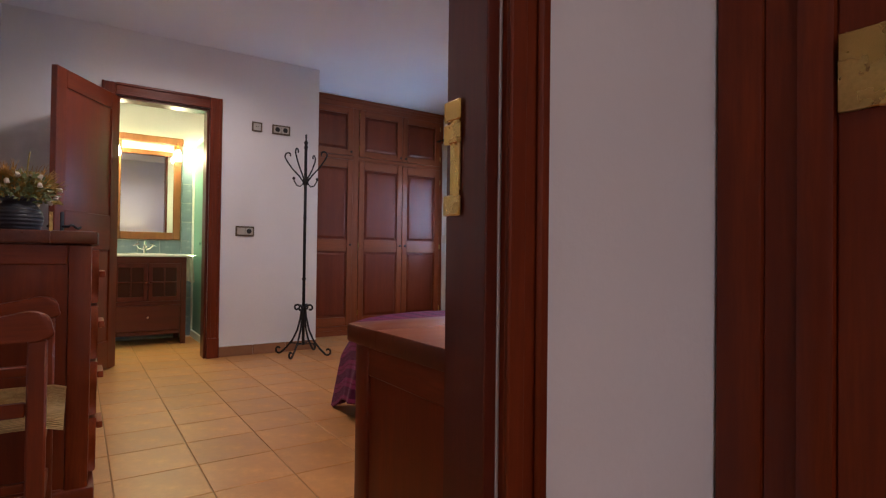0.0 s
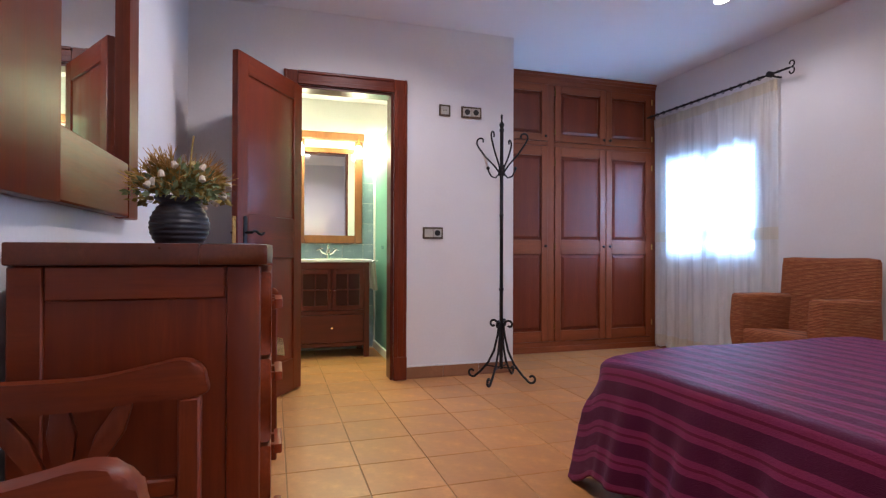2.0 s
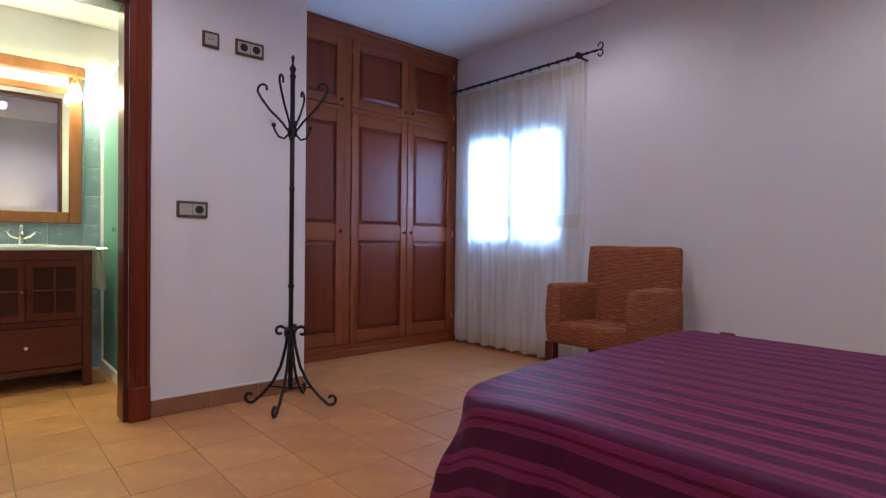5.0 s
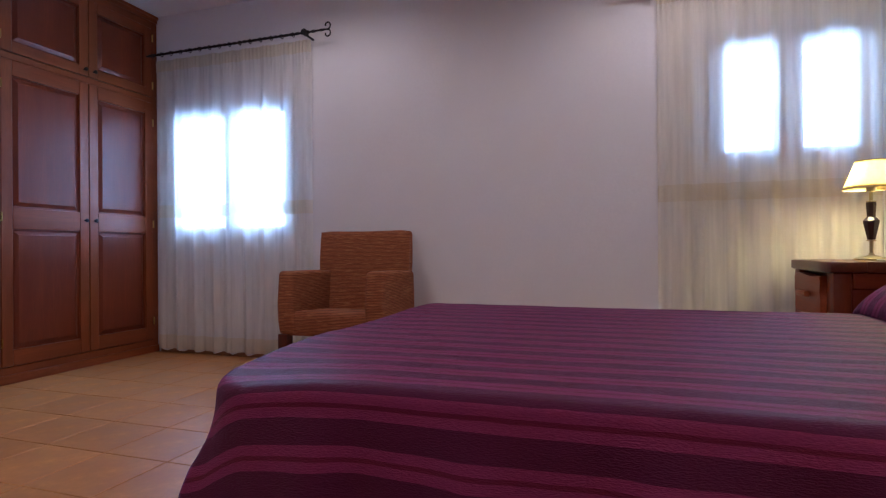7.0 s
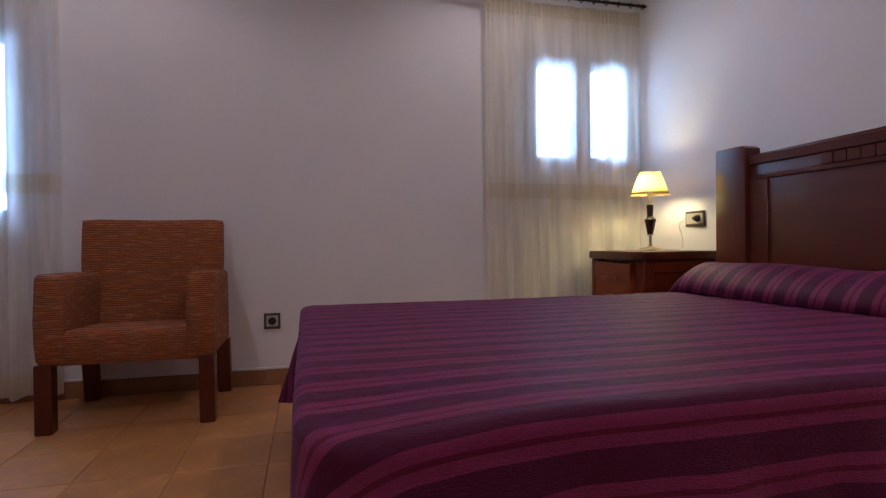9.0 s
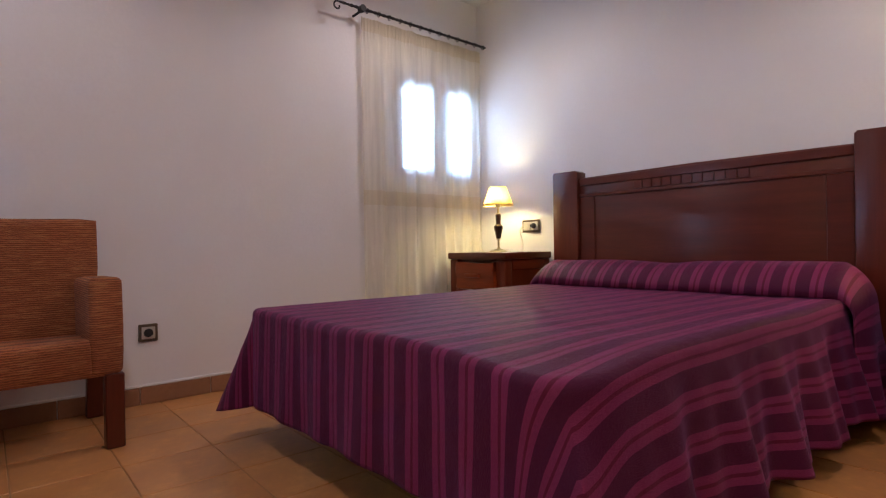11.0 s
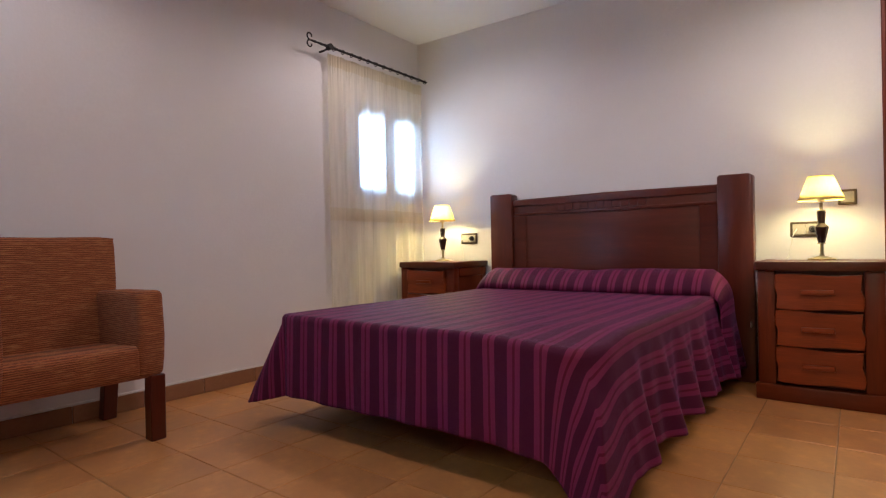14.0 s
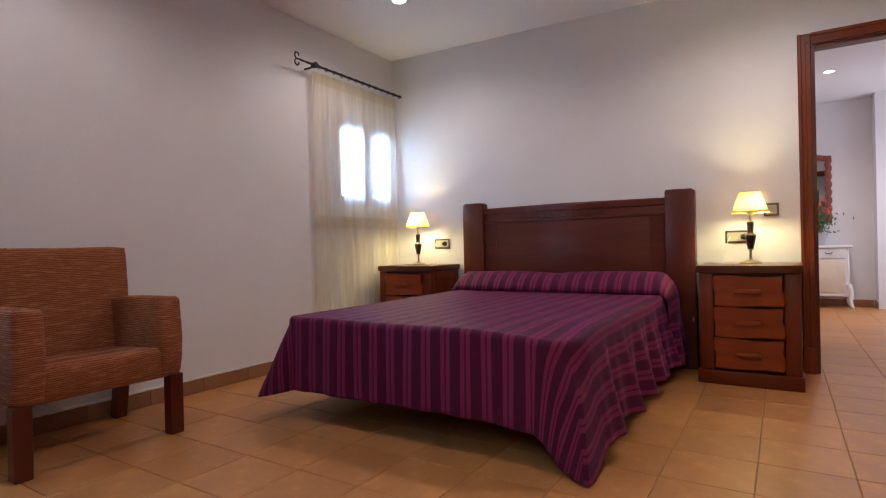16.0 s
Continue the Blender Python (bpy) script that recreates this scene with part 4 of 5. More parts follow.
def armchair(m):
    """Faces -x; the middle of its front edge lies at the origin."""
    root = thing("armchair", m, "low armchair in ribbed rust-brown fabric with dark square legs", "armchair")
    w, arm = 0.690, 0.114
    for s in (-1, 1):
        y0, y1 = sorted((s * (w / 2 - arm), s * w / 2))
        bm = padded([(0.008, 0.286), (-0.010, 0.37), (-0.016, 0.47), (0.004, 0.664), (0.30, 0.660), (0.478, 0.652), (0.50, 0.286)], 0.026, y0, y1, 0.024)
        part("armrest", bm, RIBBED, root, smooth=60)
    seat = padded([(0.006, 0.284), (-0.004, 0.428), (0.44, 0.404), (0.47, 0.284)], 0.030, -w / 2 + arm - 0.012, w / 2 - arm + 0.012, 0.014)
    part("seat", seat, RIBBED, root, smooth=60)
    part("apron", boxed(0.014, 0.49, -w / 2 + 0.012, w / 2 - 0.012, 0.281, 0.31, 0.008), RIBBED, root)
    n = 10
    rows = [(0.400, 0.28), (0.405, 0.45), (0.43, 0.70), (0.445, 0.866), (0.455, 0.898), (0.475, 0.909), (0.50, 0.904), (0.515, 0.886), (0.515, 0.70), (0.50, 0.45), (0.49, 0.28)]
    bm = bmesh.new()
    prev = None
    for i in range(n + 1):
        s = -1 + 2 * i / n
        edge = 1 - abs(s) ** 8
        ring = [bm.verts.new((x + 0.018 * (1 - s * s) * min(1, max(0, (z - 0.4) / 0.3)) + 0.012 * (1 - edge) * (1 if x < 0.46 else -1), s * 0.322 * (0.93 + 0.07 * min(1, max(0, (z - 0.3) / 0.4))), z - 0.012 * (1 - edge) * (z > 0.8) + 0.008 * s * s * (z > 0.8))) for x, z in rows]
        if prev:
            for k in range(len(rows)):
                bm.faces.new((prev[k], prev[(k + 1) % len(rows)], ring[(k + 1) % len(rows)], ring[k]))
        else:
            bm.faces.new(ring[::-1])
        prev = ring
    bm.faces.new(prev)
    part("backrest", bm, RIBBED, root, smooth=60)
    for x in (0.002, 0.475):
        for s in (-1, 1):
            bm = bmesh.new()
            a, b = sorted((s * (w / 2 + 0.001), s * (w / 2 - 0.064)))
            x0, x1 = (x, x + 0.062) if x < 0.1 else (x, x + 0.055)
            box(bm, x0, x1, a, b, 0, 0.289, 0.004)
            if x > 0.1:
                for v in bm.verts:
                    v.co.x += 0.045 * (1 - v.co.z / 0.289)
            part("leg", bm, DARK_UP, root)
    return root


armchair(pose(3.812, 3.814, 0, 0, 0, 0))


# ---- rush benches ----
def rush_bench(m):
    """Low bench along y with two splatted ends and a rush seat; its middle at the origin, its back towards -x."""
    root = thing("rush_bench", m, "low red-brown wooden bench with splatted ends and woven rush seat", "bench", "rush benches")
    d, w = 0.40, 0.50
    for s in (-1, 1):
        y = s * w / 2
        bm = outline(bmesh.new(), rounded([(-d / 2 - 0.03, 0.675), (-d / 2 - 0.03, 0.722), (-d / 2 + 0.06, 0.722), (0.02, 0.722), (0.12, 0.738), (d / 2 - 0.03, 0.748), (d / 2 + 0.005, 0.738), (d / 2 + 0.016, 0.71), (d / 2 + 0.010, 0.684), (0.1, 0.678), (0, 0.670)]), "y", y - 0.017, y + 0.017, 0.007)
        part("end_rail", bm, WOOD_ALONG, root)
        for x in (-d / 2 - 0.005, d / 2 - 0.012):
            part("leg", boxed(x - 0.019, x + 0.019, y - 0.018, y + 0.018, 0, 0.682, 0.005), WOOD_UP, root)
        part("end_bar", boxed(-d / 2 + 0.014, d / 2 - 0.031, y - 0.012, y + 0.012, 0.508, 0.540, 0.004), WOOD_ALONG, root)
        for k, (xa, xb) in enumerate(((-0.025, -0.105), (-0.005, -0.012), (0.02, 0.085))):
            pts = []
            for t_, hw in ((0, 0.011), (0.35, 0.014), (0.66, 0.022), (1, 0.012)):
                pts.append((xa + (xb - xa) * t_ + hw, 0.534 + 0.142 * t_))
            for t_, hw in ((1, 0.012), (0.66, 0.022), (0.35, 0.014), (0, 0.011)):
                pts.append((xa + (xb - xa) * t_ - hw, 0.534 + 0.142 * t_))
            part("splat", outline(bmesh.new(), pts, "y", y - 0.007, y + 0.007, 0.002), WOOD_UP, root)
        part("stretcher", boxed(-d / 2 + 0.014, d / 2 - 0.031, y - 0.010, y + 0.010, 0.16, 0.19, 0.004), WOOD_ALONG, root)
    for x in (-d / 2 - 0.005, d / 2 - 0.012):
        part("seat_rail", boxed(x - 0.012, x + 0.012, -w / 2 + 0.018, w / 2 - 0.018, 0.385, 0.425, 0.004), WOOD_DEEP, root)
        part("stretcher", boxed(x - 0.010, x + 0.010, -w / 2 + 0.018, w / 2 - 0.018, 0.20, 0.23, 0.004), WOOD_DEEP, root)
    bm = bmesh.new()
    rows, cols = 120, 14
    grid = []
    for j in range(rows + 1):
        y = -w / 2 + 0.006 + (w - 0.012) * j / rows
        row = []
        for i in range(cols + 1):
            x = -d / 2 - 0.005 + (d + 0.045) * i / cols
            dip = 0.012 * math.cos(math.pi * (i / cols - 0.5)) * math.cos(math.pi * (j / rows - 0.5))
            edge = 0.012 * (abs(2 * j / rows - 1) ** 10 + abs(2 * i / cols - 1) ** 10)
            row.append(bm.verts.new((x, y, 0.487 - dip - edge + 0.0022 * math.sin(j * 2.1) + 0.0012 * noise.noise((i * 2.1, j * 0.7, 1)))))
        grid.append(row)
    for j in range(rows):
        for i in range(cols):
            bm.faces.new((grid[j][i], grid[j][i + 1], grid[j + 1][i + 1], grid[j + 1][i]))
    bmesh.ops.solidify(bm, geom=bm.faces[:], thickness=0.06)
    part("seat", bm, RUSH, root, "golden woven rush seat")
    return root


b1 = rush_bench(pose(0.415, 1.945, 0))
copy_thing(b1, pose(0.555, 3.95, 0))


# ---- mirror on the west wall ----
mirror = thing("wall_mirror", pose(0, 0, 0), "large mirror in a broad glossy red-brown wooden frame", "mirror")
part("glass", boxed(0.205, 0.222, 2.66, 3.34, 1.24, 2.13), MIRROR, mirror)
part("backing", boxed(0.2005, 0.2045, 2.34, 3.44, 1.08, 2.28), DARK_UP, mirror)
part("frame_board", outline(bmesh.new(), [(0.2, 2.305), (0.246, 2.315), (0.246, 2.672), (0.2, 2.672)], "z", 1.058, 2.30, 0.005), WOOD_UP, mirror)
part("frame_board", outline(bmesh.new(), [(0.2, 3.33), (0.246, 3.33), (0.248, 3.45), (0.235, 3.462), (0.2, 3.462)], "z", 1.058, 2.30, 0.005), WOOD_UP, mirror)
part("frame_board", boxed(0.2, 0.244, 2.673, 3.329, 1.062, 1.255, 0.005), WOOD_DEEP, mirror)
part("frame_board", boxed(0.2, 0.244, 2.673, 3.329, 2.11, 2.296, 0.005), WOOD_DEEP, mirror)


# ---- wrought-iron coat stand ----
def scroll(cx, cz, r0, r1, a0, a1, n=12):
    return [(cx + (r0 + (r1 - r0) * i / n) * math.cos(a0 + (a1 - a0) * i / n), cz + (r0 + (r1 - r0) * i / n) * math.sin(a0 + (a1 - a0) * i / n)) for i in range(n + 1)]


def turned(pts, ang):
    return [(p * math.cos(ang), p * math.sin(ang), z) for p, z in pts]


def coat_stand(m):
    root = thing("coat_stand", m, "black wrought-iron coat stand with scrolled hooks and feet", "coat stand")
    part("pole", lathe(bmesh.new(), [(0.013, 0.09), (0.013, 1.20), (0.016, 1.205), (0.016, 1.215), (0.013, 1.22), (0.013, 1.82), (0.017, 1.825), (0.017, 1.84), (0.011, 1.85), (0.019, 1.875), (0.012, 1.89), (0.006, 1.90), (0.008, 1.93), (0.010, 1.94), (0.004, 1.95)], 14), IRON, root)
    part("collar", lathe(bmesh.new(), [(0.016, 0.66), (0.018, 0.663), (0.018, 0.675), (0.016, 0.678)], 14), IRON, root)
    for k in range(4):
        a = radians(45 + 90 * k)
        base = [(0.016, 0.42), (0.028, 0.33), (0.055, 0.22), (0.10, 0.13), (0.16, 0.06), (0.20, 0.025)]
        base += scroll(0.232, 0.043, 0.036, 0.014, -2.4, 2.6)
        up = [(p, z) for p, z in reversed(scroll(0.062, 0.415, 0.030, 0.012, 2.3, -2.4))]
        part("foot", tube(bmesh.new(), turned(up + base, a), 0.0085, 8), IRON, root)
        hook = [(0.016, 1.50), (0.022, 1.53), (0.060, 1.58), (0.130, 1.65), (0.182, 1.72)]
        hook += scroll(0.164, 1.765, 0.040, 0.014, -0.9, 3.6)
        part("upper_hook", tube(bmesh.new(), turned(hook, a), 0.0065, 8), IRON, root)
        small = [(0.016, 1.56), (0.022, 1.51), (0.045, 1.485), (0.075, 1.495), (0.095, 1.53), (0.10, 1.55)]
        bm = tube(bmesh.new(), turned(small, a + 0.5), 0.006, 8)
        q = turned([(0.10, 1.555)], a + 0.5)[0]
        bmesh.ops.create_uvsphere(bm, u_segments=10, v_segments=8, radius=0.013, matrix=Matrix.Translation(q))
        part("lower_hook", bm, IRON, root)
    bm = bmesh.new()
    tube(bm, [(0.092, 0.092, 0.105), (0, 0, 0.100), (-0.092, -0.092, 0.105)], 0.005, 6)
    tube(bm, [(-0.092, 0.092, 0.105), (0, 0, 0.098), (0.092, -0.092, 0.105)], 0.005, 6)
    part("brace", bm, IRON, root)
    return root


coat_stand(pose(2.335, 4.775, 0))


# ---- curtains and rods ----
def curtain(name, y0, y1, z0, z1, x, folds, label, seed, cloth, amp=0.017):
    root = thing(name, pose(x, 0, 0), label, "curtain", "sheer curtains")
    rnd = random.Random(seed)
    ph = [rnd.uniform(0, 6.3) for _ in range(6)]

    def sheet(za, zb, off=0.0, n=260, rows=26):
        bm = bmesh.new()
        grid = []
        for j in range(rows + 1):
            z = za + (zb - za) * j / rows
            f = (z1 - z) / (z1 - z0)
            row = []
            for i in range(n + 1):
                s = i / n
                soft = min(1, 0.35 + 1.3 * f)
                d = amp * soft * (math.sin(2 * math.pi * folds * s + ph[0] + 0.5 * math.sin(5 * s + ph[1])) + 0.55 * math.sin(2 * math.pi * folds * 1.73 * s + ph[2] + 0.8 * f) + 0.14 * math.sin(2 * math.pi * folds * 3.1 * s + ph[3]) * f)
                d += 0.008 * (1 - min(1, f * 12)) * math.sin(2 * math.pi * 46 * s)
                y = y0 + (y1 - y0) * s + 0.010 * f * math.sin(2 * math.pi * folds * s + ph[4])
                zz = z + (0.012 * math.sin(2 * math.pi * folds * s + ph[5]) if j == 0 and za == z0 else 0)
                row.append(bm.verts.new((d + off, y, zz)))
            grid.append(row)
        for j in range(rows):
            for i in range(n):
                bm.faces.new((grid[j][i], grid[j][i + 1], grid[j + 1][i + 1], grid[j + 1][i]))
        return bm

    part("cloth", sheet(z0, z1), cloth, root, "sheer cloth in soft folds", smooth=180)
    part("lace_band", sheet(1.045, 1.14, -0.003, rows=2), LACE, root, "cream lace band", smooth=180)
    part("hem", sheet(z0 + 0.003, z0 + 0.11, -0.003, rows=3), LACE, root, "cream lace hem", smooth=180)
    part("heading", sheet(z1 - 0.085, z1, -0.003, rows=3), LACE, root, "gathered cream heading", smooth=180)
    return root


def curtain_rod(name, y0, y1, z, rings_from, rings_to, finials, label):
    root = thing(name, pose(4.31, 0, z), label, "curtain rod", "curtain rods")
    bm = bmesh.new()
    n = 120
    for k in range(2):
        tube(bm, [(0.0045 * math.cos(i * 0.9 + math.pi * k), y0 + (y1 - y0) * i / n, 0.0045 * math.sin(i * 0.9 + math.pi * k)) for i in range(n + 1)], 0.0062, 6)
    part("rod", bm, IRON, root, "twisted iron rod")
    for end, s in finials:
        for f in (-1, 1):
            pts = [(0, end, 0), (0, end + s * 0.03, f * 0.004)]
            pts += [(0, end + s * (0.075 + r * math.cos(a)), f * 0.028 + f * r * math.sin(a)) for a, r in ((-2.0 + 5.4 * i / 12, 0.030 - 0.0014 * i) for i in range(13))]
            part("finial", tube(bmesh.new(), pts, 0.0055, 6), IRON, root, "scrolled iron finial")
        part("bracket", tube(tube(bmesh.new(), [(0, end - s * 0.10, 0), (0.05, end - s * 0.10, -0.012), (0.109, end - s * 0.10, -0.012)], 0.008, 8), [(-0.018, end - s * 0.10, 0), (0.018, end - s * 0.10, 0)], 0.022, 10), IRON, root)
    k = int((rings_to - rings_from) / 0.085)
    for i in range(k + 1):
        y = rings_from + (rings_to - rings_from) * i / k
        pts = [(0.015 * math.cos(a), y, 0.015 * math.sin(a) - 0.004) for a in (2 * math.pi * q / 12 for q in range(13))]
        part("ring", tube(bmesh.new(), pts, 0.003, 6), IRON, root)
    return root


curtain("curtain", 4.262, 5.64, 0.035, 2.258, 4.362, 9, "white sheer curtain with a lace band, drawn over a window", 4, SHEER)
curtain("curtain", 0.955, 2.015, 0.035, 2.252, 4.362, 7, "sheer curtain with lamplight put into its colour and a lace band, drawn over a window", 9, LAMPLIT_SHEER)
curtain_rod("curtain_rod", 5.675, 4.175, 2.288, 4.28, 5.62, ((4.175, -1),), "black twisted wrought-iron curtain rod with scrolled end")
curtain_rod("curtain_rod", 0.945, 2.14, 2.278, 0.97, 2.00, ((2.14, 1),), "black twisted wrought-iron curtain rod with scrolled end")


# ---- sockets and switches ----
def socket(m, w, kinds, label, category="socket"):
    """A bronze plate facing -y with inserts side by side."""
    root = thing("wall_socket", m, label, category, "wall sockets")
    h = 0.088
    part("plate", boxed(-w / 2, w / 2, -0.010, 0, -h / 2, h / 2, 0.004), PLATE, root)
    n = len(kinds)
    iw = (w - 0.024) / n
    for i, k in enumerate(kinds):
        cx = -w / 2 + 0.012 + iw * (i + 0.5)
        ins = part("insert", boxed(cx - iw / 2 + 0.001, cx + iw / 2 - 0.001, -0.0135, -0.009, -h / 2 + 0.014, h / 2 - 0.014, 0.002), SWITCH, root)
        if k == "round":
            part("well", lathe(bmesh.new(), [(0.0215, 0), (0.0215, 0.003), (0.018, 0.0035)], 20), BLACK, ins).matrix_basis = pose(cx, -0.0125, 0, 90, 0, 0)
        elif k == "holes":
            for dx in (-0.009, 0.009):
                part("hole", lathe(bmesh.new(), [(0.004, 0), (0.004, 0.0016)], 10), BLACK, ins).matrix_basis = pose(cx + dx, -0.0128, 0, 90, 0, 0)
        elif k == "plug":
            part("plug", lathe(bmesh.new(), [(0.020, 0), (0.020, 0.012), (0.014, 0.02), (0.009, 0.035)], 18), BLACK, ins, "dark plug").matrix_basis = pose(cx, -0.0125, 0, 90, 0, 0)
    return root


socket(pose(1.975, NORTH - 0.0005, 2.012), 0.090, ("holes",), "small bronze aerial socket plate high on the wall")
socket(pose(2.190, NORTH - 0.0005, 2.012), 0.165, ("round", "round"), "bronze double socket plate high on the wall")
socket(pose(1.885, NORTH - 0.0005, 1.083), 0.158, ("flat", "round"), "bronze plate with a switch and a socket")
socket(pose(EAST - 0.0005, 3.26, 0.355, 0, 0, -90), 0.088, ("round",), "single bronze wall socket low on the wall")
socket(pose(3.908, south_y(3.908) + 0.002, 0.903, 0, 0, 180), 0.158, ("flat", "plug"), "bronze plate with a plugged-in lamp cord")
socket(pose(1.578, south_y(1.578) + 0.002, 0.897, 0, 0, 180), 0.158, ("flat", "plug"), "bronze plate with a plugged-in lamp cord")
socket(pose(1.381, south_y(1.381) + 0.002, 1.072, 0, 0, 180), 0.088, ("flat",), "single bronze light switch beside the doorway", "light switch")


def cord(pts, label):
    smooth_pts = []
    for i in range(len(pts) - 1):
        p = [Vector(pts[max(0, min(len(pts) - 1, i + k))]) for k in (-1, 0, 1, 2)]
        for s in range(8):
            u = s / 8
            smooth_pts.append(0.5 * ((2 * p[1]) + (-p[0] + p[2]) * u + (2 * p[0] - 5 * p[1] + 4 * p[2] - p[3]) * u * u + (-p[0] + 3 * p[1] - 3 * p[2] + p[3]) * u ** 3))
    smooth_pts.append(Vector(pts[-1]))
    solid("lamp_cord", tube(bmesh.new(), smooth_pts, 0.0028, 6), CORD, label, "cord", group="lamp cords")


cord([(1.618, 0.89, 0.897), (1.635, 0.925, 0.86), (1.65, 0.93, 0.78), (1.665, 0.95, 0.728), (1.71, 1.02, 0.7265), (1.65, 1.08, 0.7265), (1.555, 1.07, 0.7265)], "thin white lamp cord lying on the bedside table")
cord([(3.948, 0.955, 0.903), (3.945, 0.995, 0.87), (3.925, 0.99, 0.80), (3.91, 1.0, 0.728), (3.88, 1.05, 0.7265), (3.93, 1.12, 0.7265), (3.96, 1.135, 0.7265)], "thin white lamp cord lying on the bedside table")
cord([(1.768, 1.20, 0.724), (1.80, 1.15, 0.715), (1.803, 1.10, 0.60), (1.802, 1.06, 0.40), (1.803, 1.03, 0.02)], "thin white cord hanging beside the bedside table")


# ---- recessed ceiling spots ----
def ceiling_spot(x, y, z, r=0.045):
    root = thing("ceiling_spot", pose(x, y, z), "lit recessed round ceiling spot with a white rim", "ceiling light", "ceiling spots")
    part("rim", lathe(bmesh.new(), [(r, 0), (r + 0.012, -0.001), (r + 0.011, -0.006), (r, -0.005)], 28, cap=False), WHITE, root)
    lens = part("lens", lathe(bmesh.new(), [(r, -0.001), (r, -0.004)], 28), SPOT_GLOW, root, "glowing lens")
    lens.visible_shadow = False


for sx, sy in SPOTS + ((0.873, -2.0), (0.873, -0.3)):
    ceiling_spot(sx, sy, TOP)
for sx, sy in ((0.99, 5.97), (1.48, 5.97)):
    ceiling_spot(sx, sy, 2.40)


# ---- pot of dried flowers on the chest ----
PROFILE = [(0.048, 0.0)] + [(0.052 + 0.034 * math.sin(math.pi * min(1, 0.08 + 0.92 * z / 0.13)) ** 0.8 + 0.0015 * math.sin(z * 390), z) for z in (0.003 * k for k in range(1, 45))]
PROFILE += [(0.068, 0.138), (0.072, 0.144), (0.072, 0.150), (0.064, 0.150), (0.060, 0.135)]
pot = solid("flower_pot", lathe(bmesh.new(), PROFILE, 36), POTTERY, "dark ribbed pottery jar on the chest of drawers", "pot", m=pose(0.472, 2.94, 0.9585) @ Matrix.Scale(0.98, 4))
bouquet = thing("dried_flowers", pose(0.472, 2.94, 1.105), "bunch of dried flowers, straw, sage leaves and cream buds", "flowers")
rnd = random.Random(11)


def stems(kind):
    bm = bmesh.new()
    if kind == "stalk":
        for _ in range(120):
            a, lean = rnd.uniform(0, 6.3), rnd.uniform(0.3, 1.2)
            ln = rnd.uniform(0.09, 0.155)
            d = Vector((math.cos(a) * math.sin(lean), math.sin(a) * math.sin(lean), math.cos(lean)))
            tube(bm, [d * 0.01, d * ln * 0.6, d * ln + Vector((0, 0, -0.015 * lean))], 0.0016, 4, 0.0006)
    elif kind == "straw":
        for _ in range(80):
            a, lean = rnd.gauss(0.9, 0.6) if rnd.random() < 0.55 else rnd.gauss(3.9, 0.5), rnd.uniform(0.45, 1.45)
            ln = rnd.uniform(0.09, 0.145)
            d = Vector((math.cos(a) * math.sin(lean), math.sin(a) * math.sin(lean), math.cos(lean)))
            tip = d * ln
            for _ in range(9):
                q = Vector((rnd.gauss(0, 1), rnd.gauss(0, 1), rnd.gauss(0.5, 0.8))).normalized()
                tube(bm, [tip * rnd.uniform(0.7, 1), tip + (q + d * 0.5) * rnd.uniform(0.014, 0.032)], 0.0018, 3, 0.0006)
    elif kind in ("leaf", "sage"):
        for _ in range(330 if kind == "sage" else 260):
            a, lean = rnd.uniform(0, 6.3), rnd.uniform(0.1, 1.75)
            rad = rnd.uniform(0.05, 0.150 if kind == "leaf" else 0.135)
            d = Vector((math.cos(a) * math.sin(lean), math.sin(a) * math.sin(lean), math.cos(lean) * 0.72))
            p = d * rad
            q = (d + Vector((rnd.gauss(0, 0.6), rnd.gauss(0, 0.6), rnd.gauss(0, 0.6)))).normalized()
            side = q.orthogonal().normalized()
            side.rotate(Matrix.Rotation(rnd.uniform(0, 6.3), 3, q))
            ln, wd = rnd.uniform(0.018, 0.036), rnd.uniform(0.006, 0.011)
            up = q.cross(side) * 0.003
            v = [bm.verts.new(p), bm.verts.new(p + q * ln * 0.5 + side * wd + up), bm.verts.new(p + q * ln), bm.verts.new(p + q * ln * 0.5 - side * wd + up)]
            bm.faces.new((v[0], v[1], v[2]))
            bm.faces.new((v[0], v[2], v[3]))
    return bm


tagged(part("stalks", stems("stalk"), LEAF, bouquet), kind="stuff")
tagged(part("straw", stems("straw"), STRAW, bouquet, "golden straw tufts"), kind="stuff")
tagged(part("leaves", stems("leaf"), LEAF, bouquet, smooth=None), kind="stuff")
tagged(part("sage_leaves", stems("sage"), SAGE, bouquet, smooth=None), kind="stuff")
for i in range(12):
    a, lean = rnd.uniform(-2.2, 1.4), rnd.uniform(0.9, 1.75)
    d = Vector((math.cos(a) * math.sin(lean), math.sin(a) * math.sin(lean), math.cos(lean)))
    p = d * rnd.uniform(0.12, 0.15)
    bud = lathe(bmesh.new(), [(0.002, 0), (0.007, -0.004), (0.0085, -0.012), (0.010, -0.019), (0.006, -0.021)], 7)
    part("bud", bud, BUD, bouquet).matrix_basis = pose(p.x, p.y, p.z + 0.01, rnd.uniform(-35, 35), rnd.uniform(-35, 35), 0)
tube_bm = tube(bmesh.new(), [(0.02, 0.03, 0.05), (0.025, 0.05, 0.15), (0.03, 0.06, 0.20)], 0.0022, 5, 0.003)
part("twig", tube_bm, LEAF, bouquet, "single dry upright twig")
solid("saucer", lathe(bmesh.new(), [(0.05, 0), (0.085, 0.004), (0.09, 0.008), (0.05, 0.006)], 28), CERAMIC, "small pale dish on the chest of drawers", "dish", m=pose(0.60, 3.06, 0.9585))


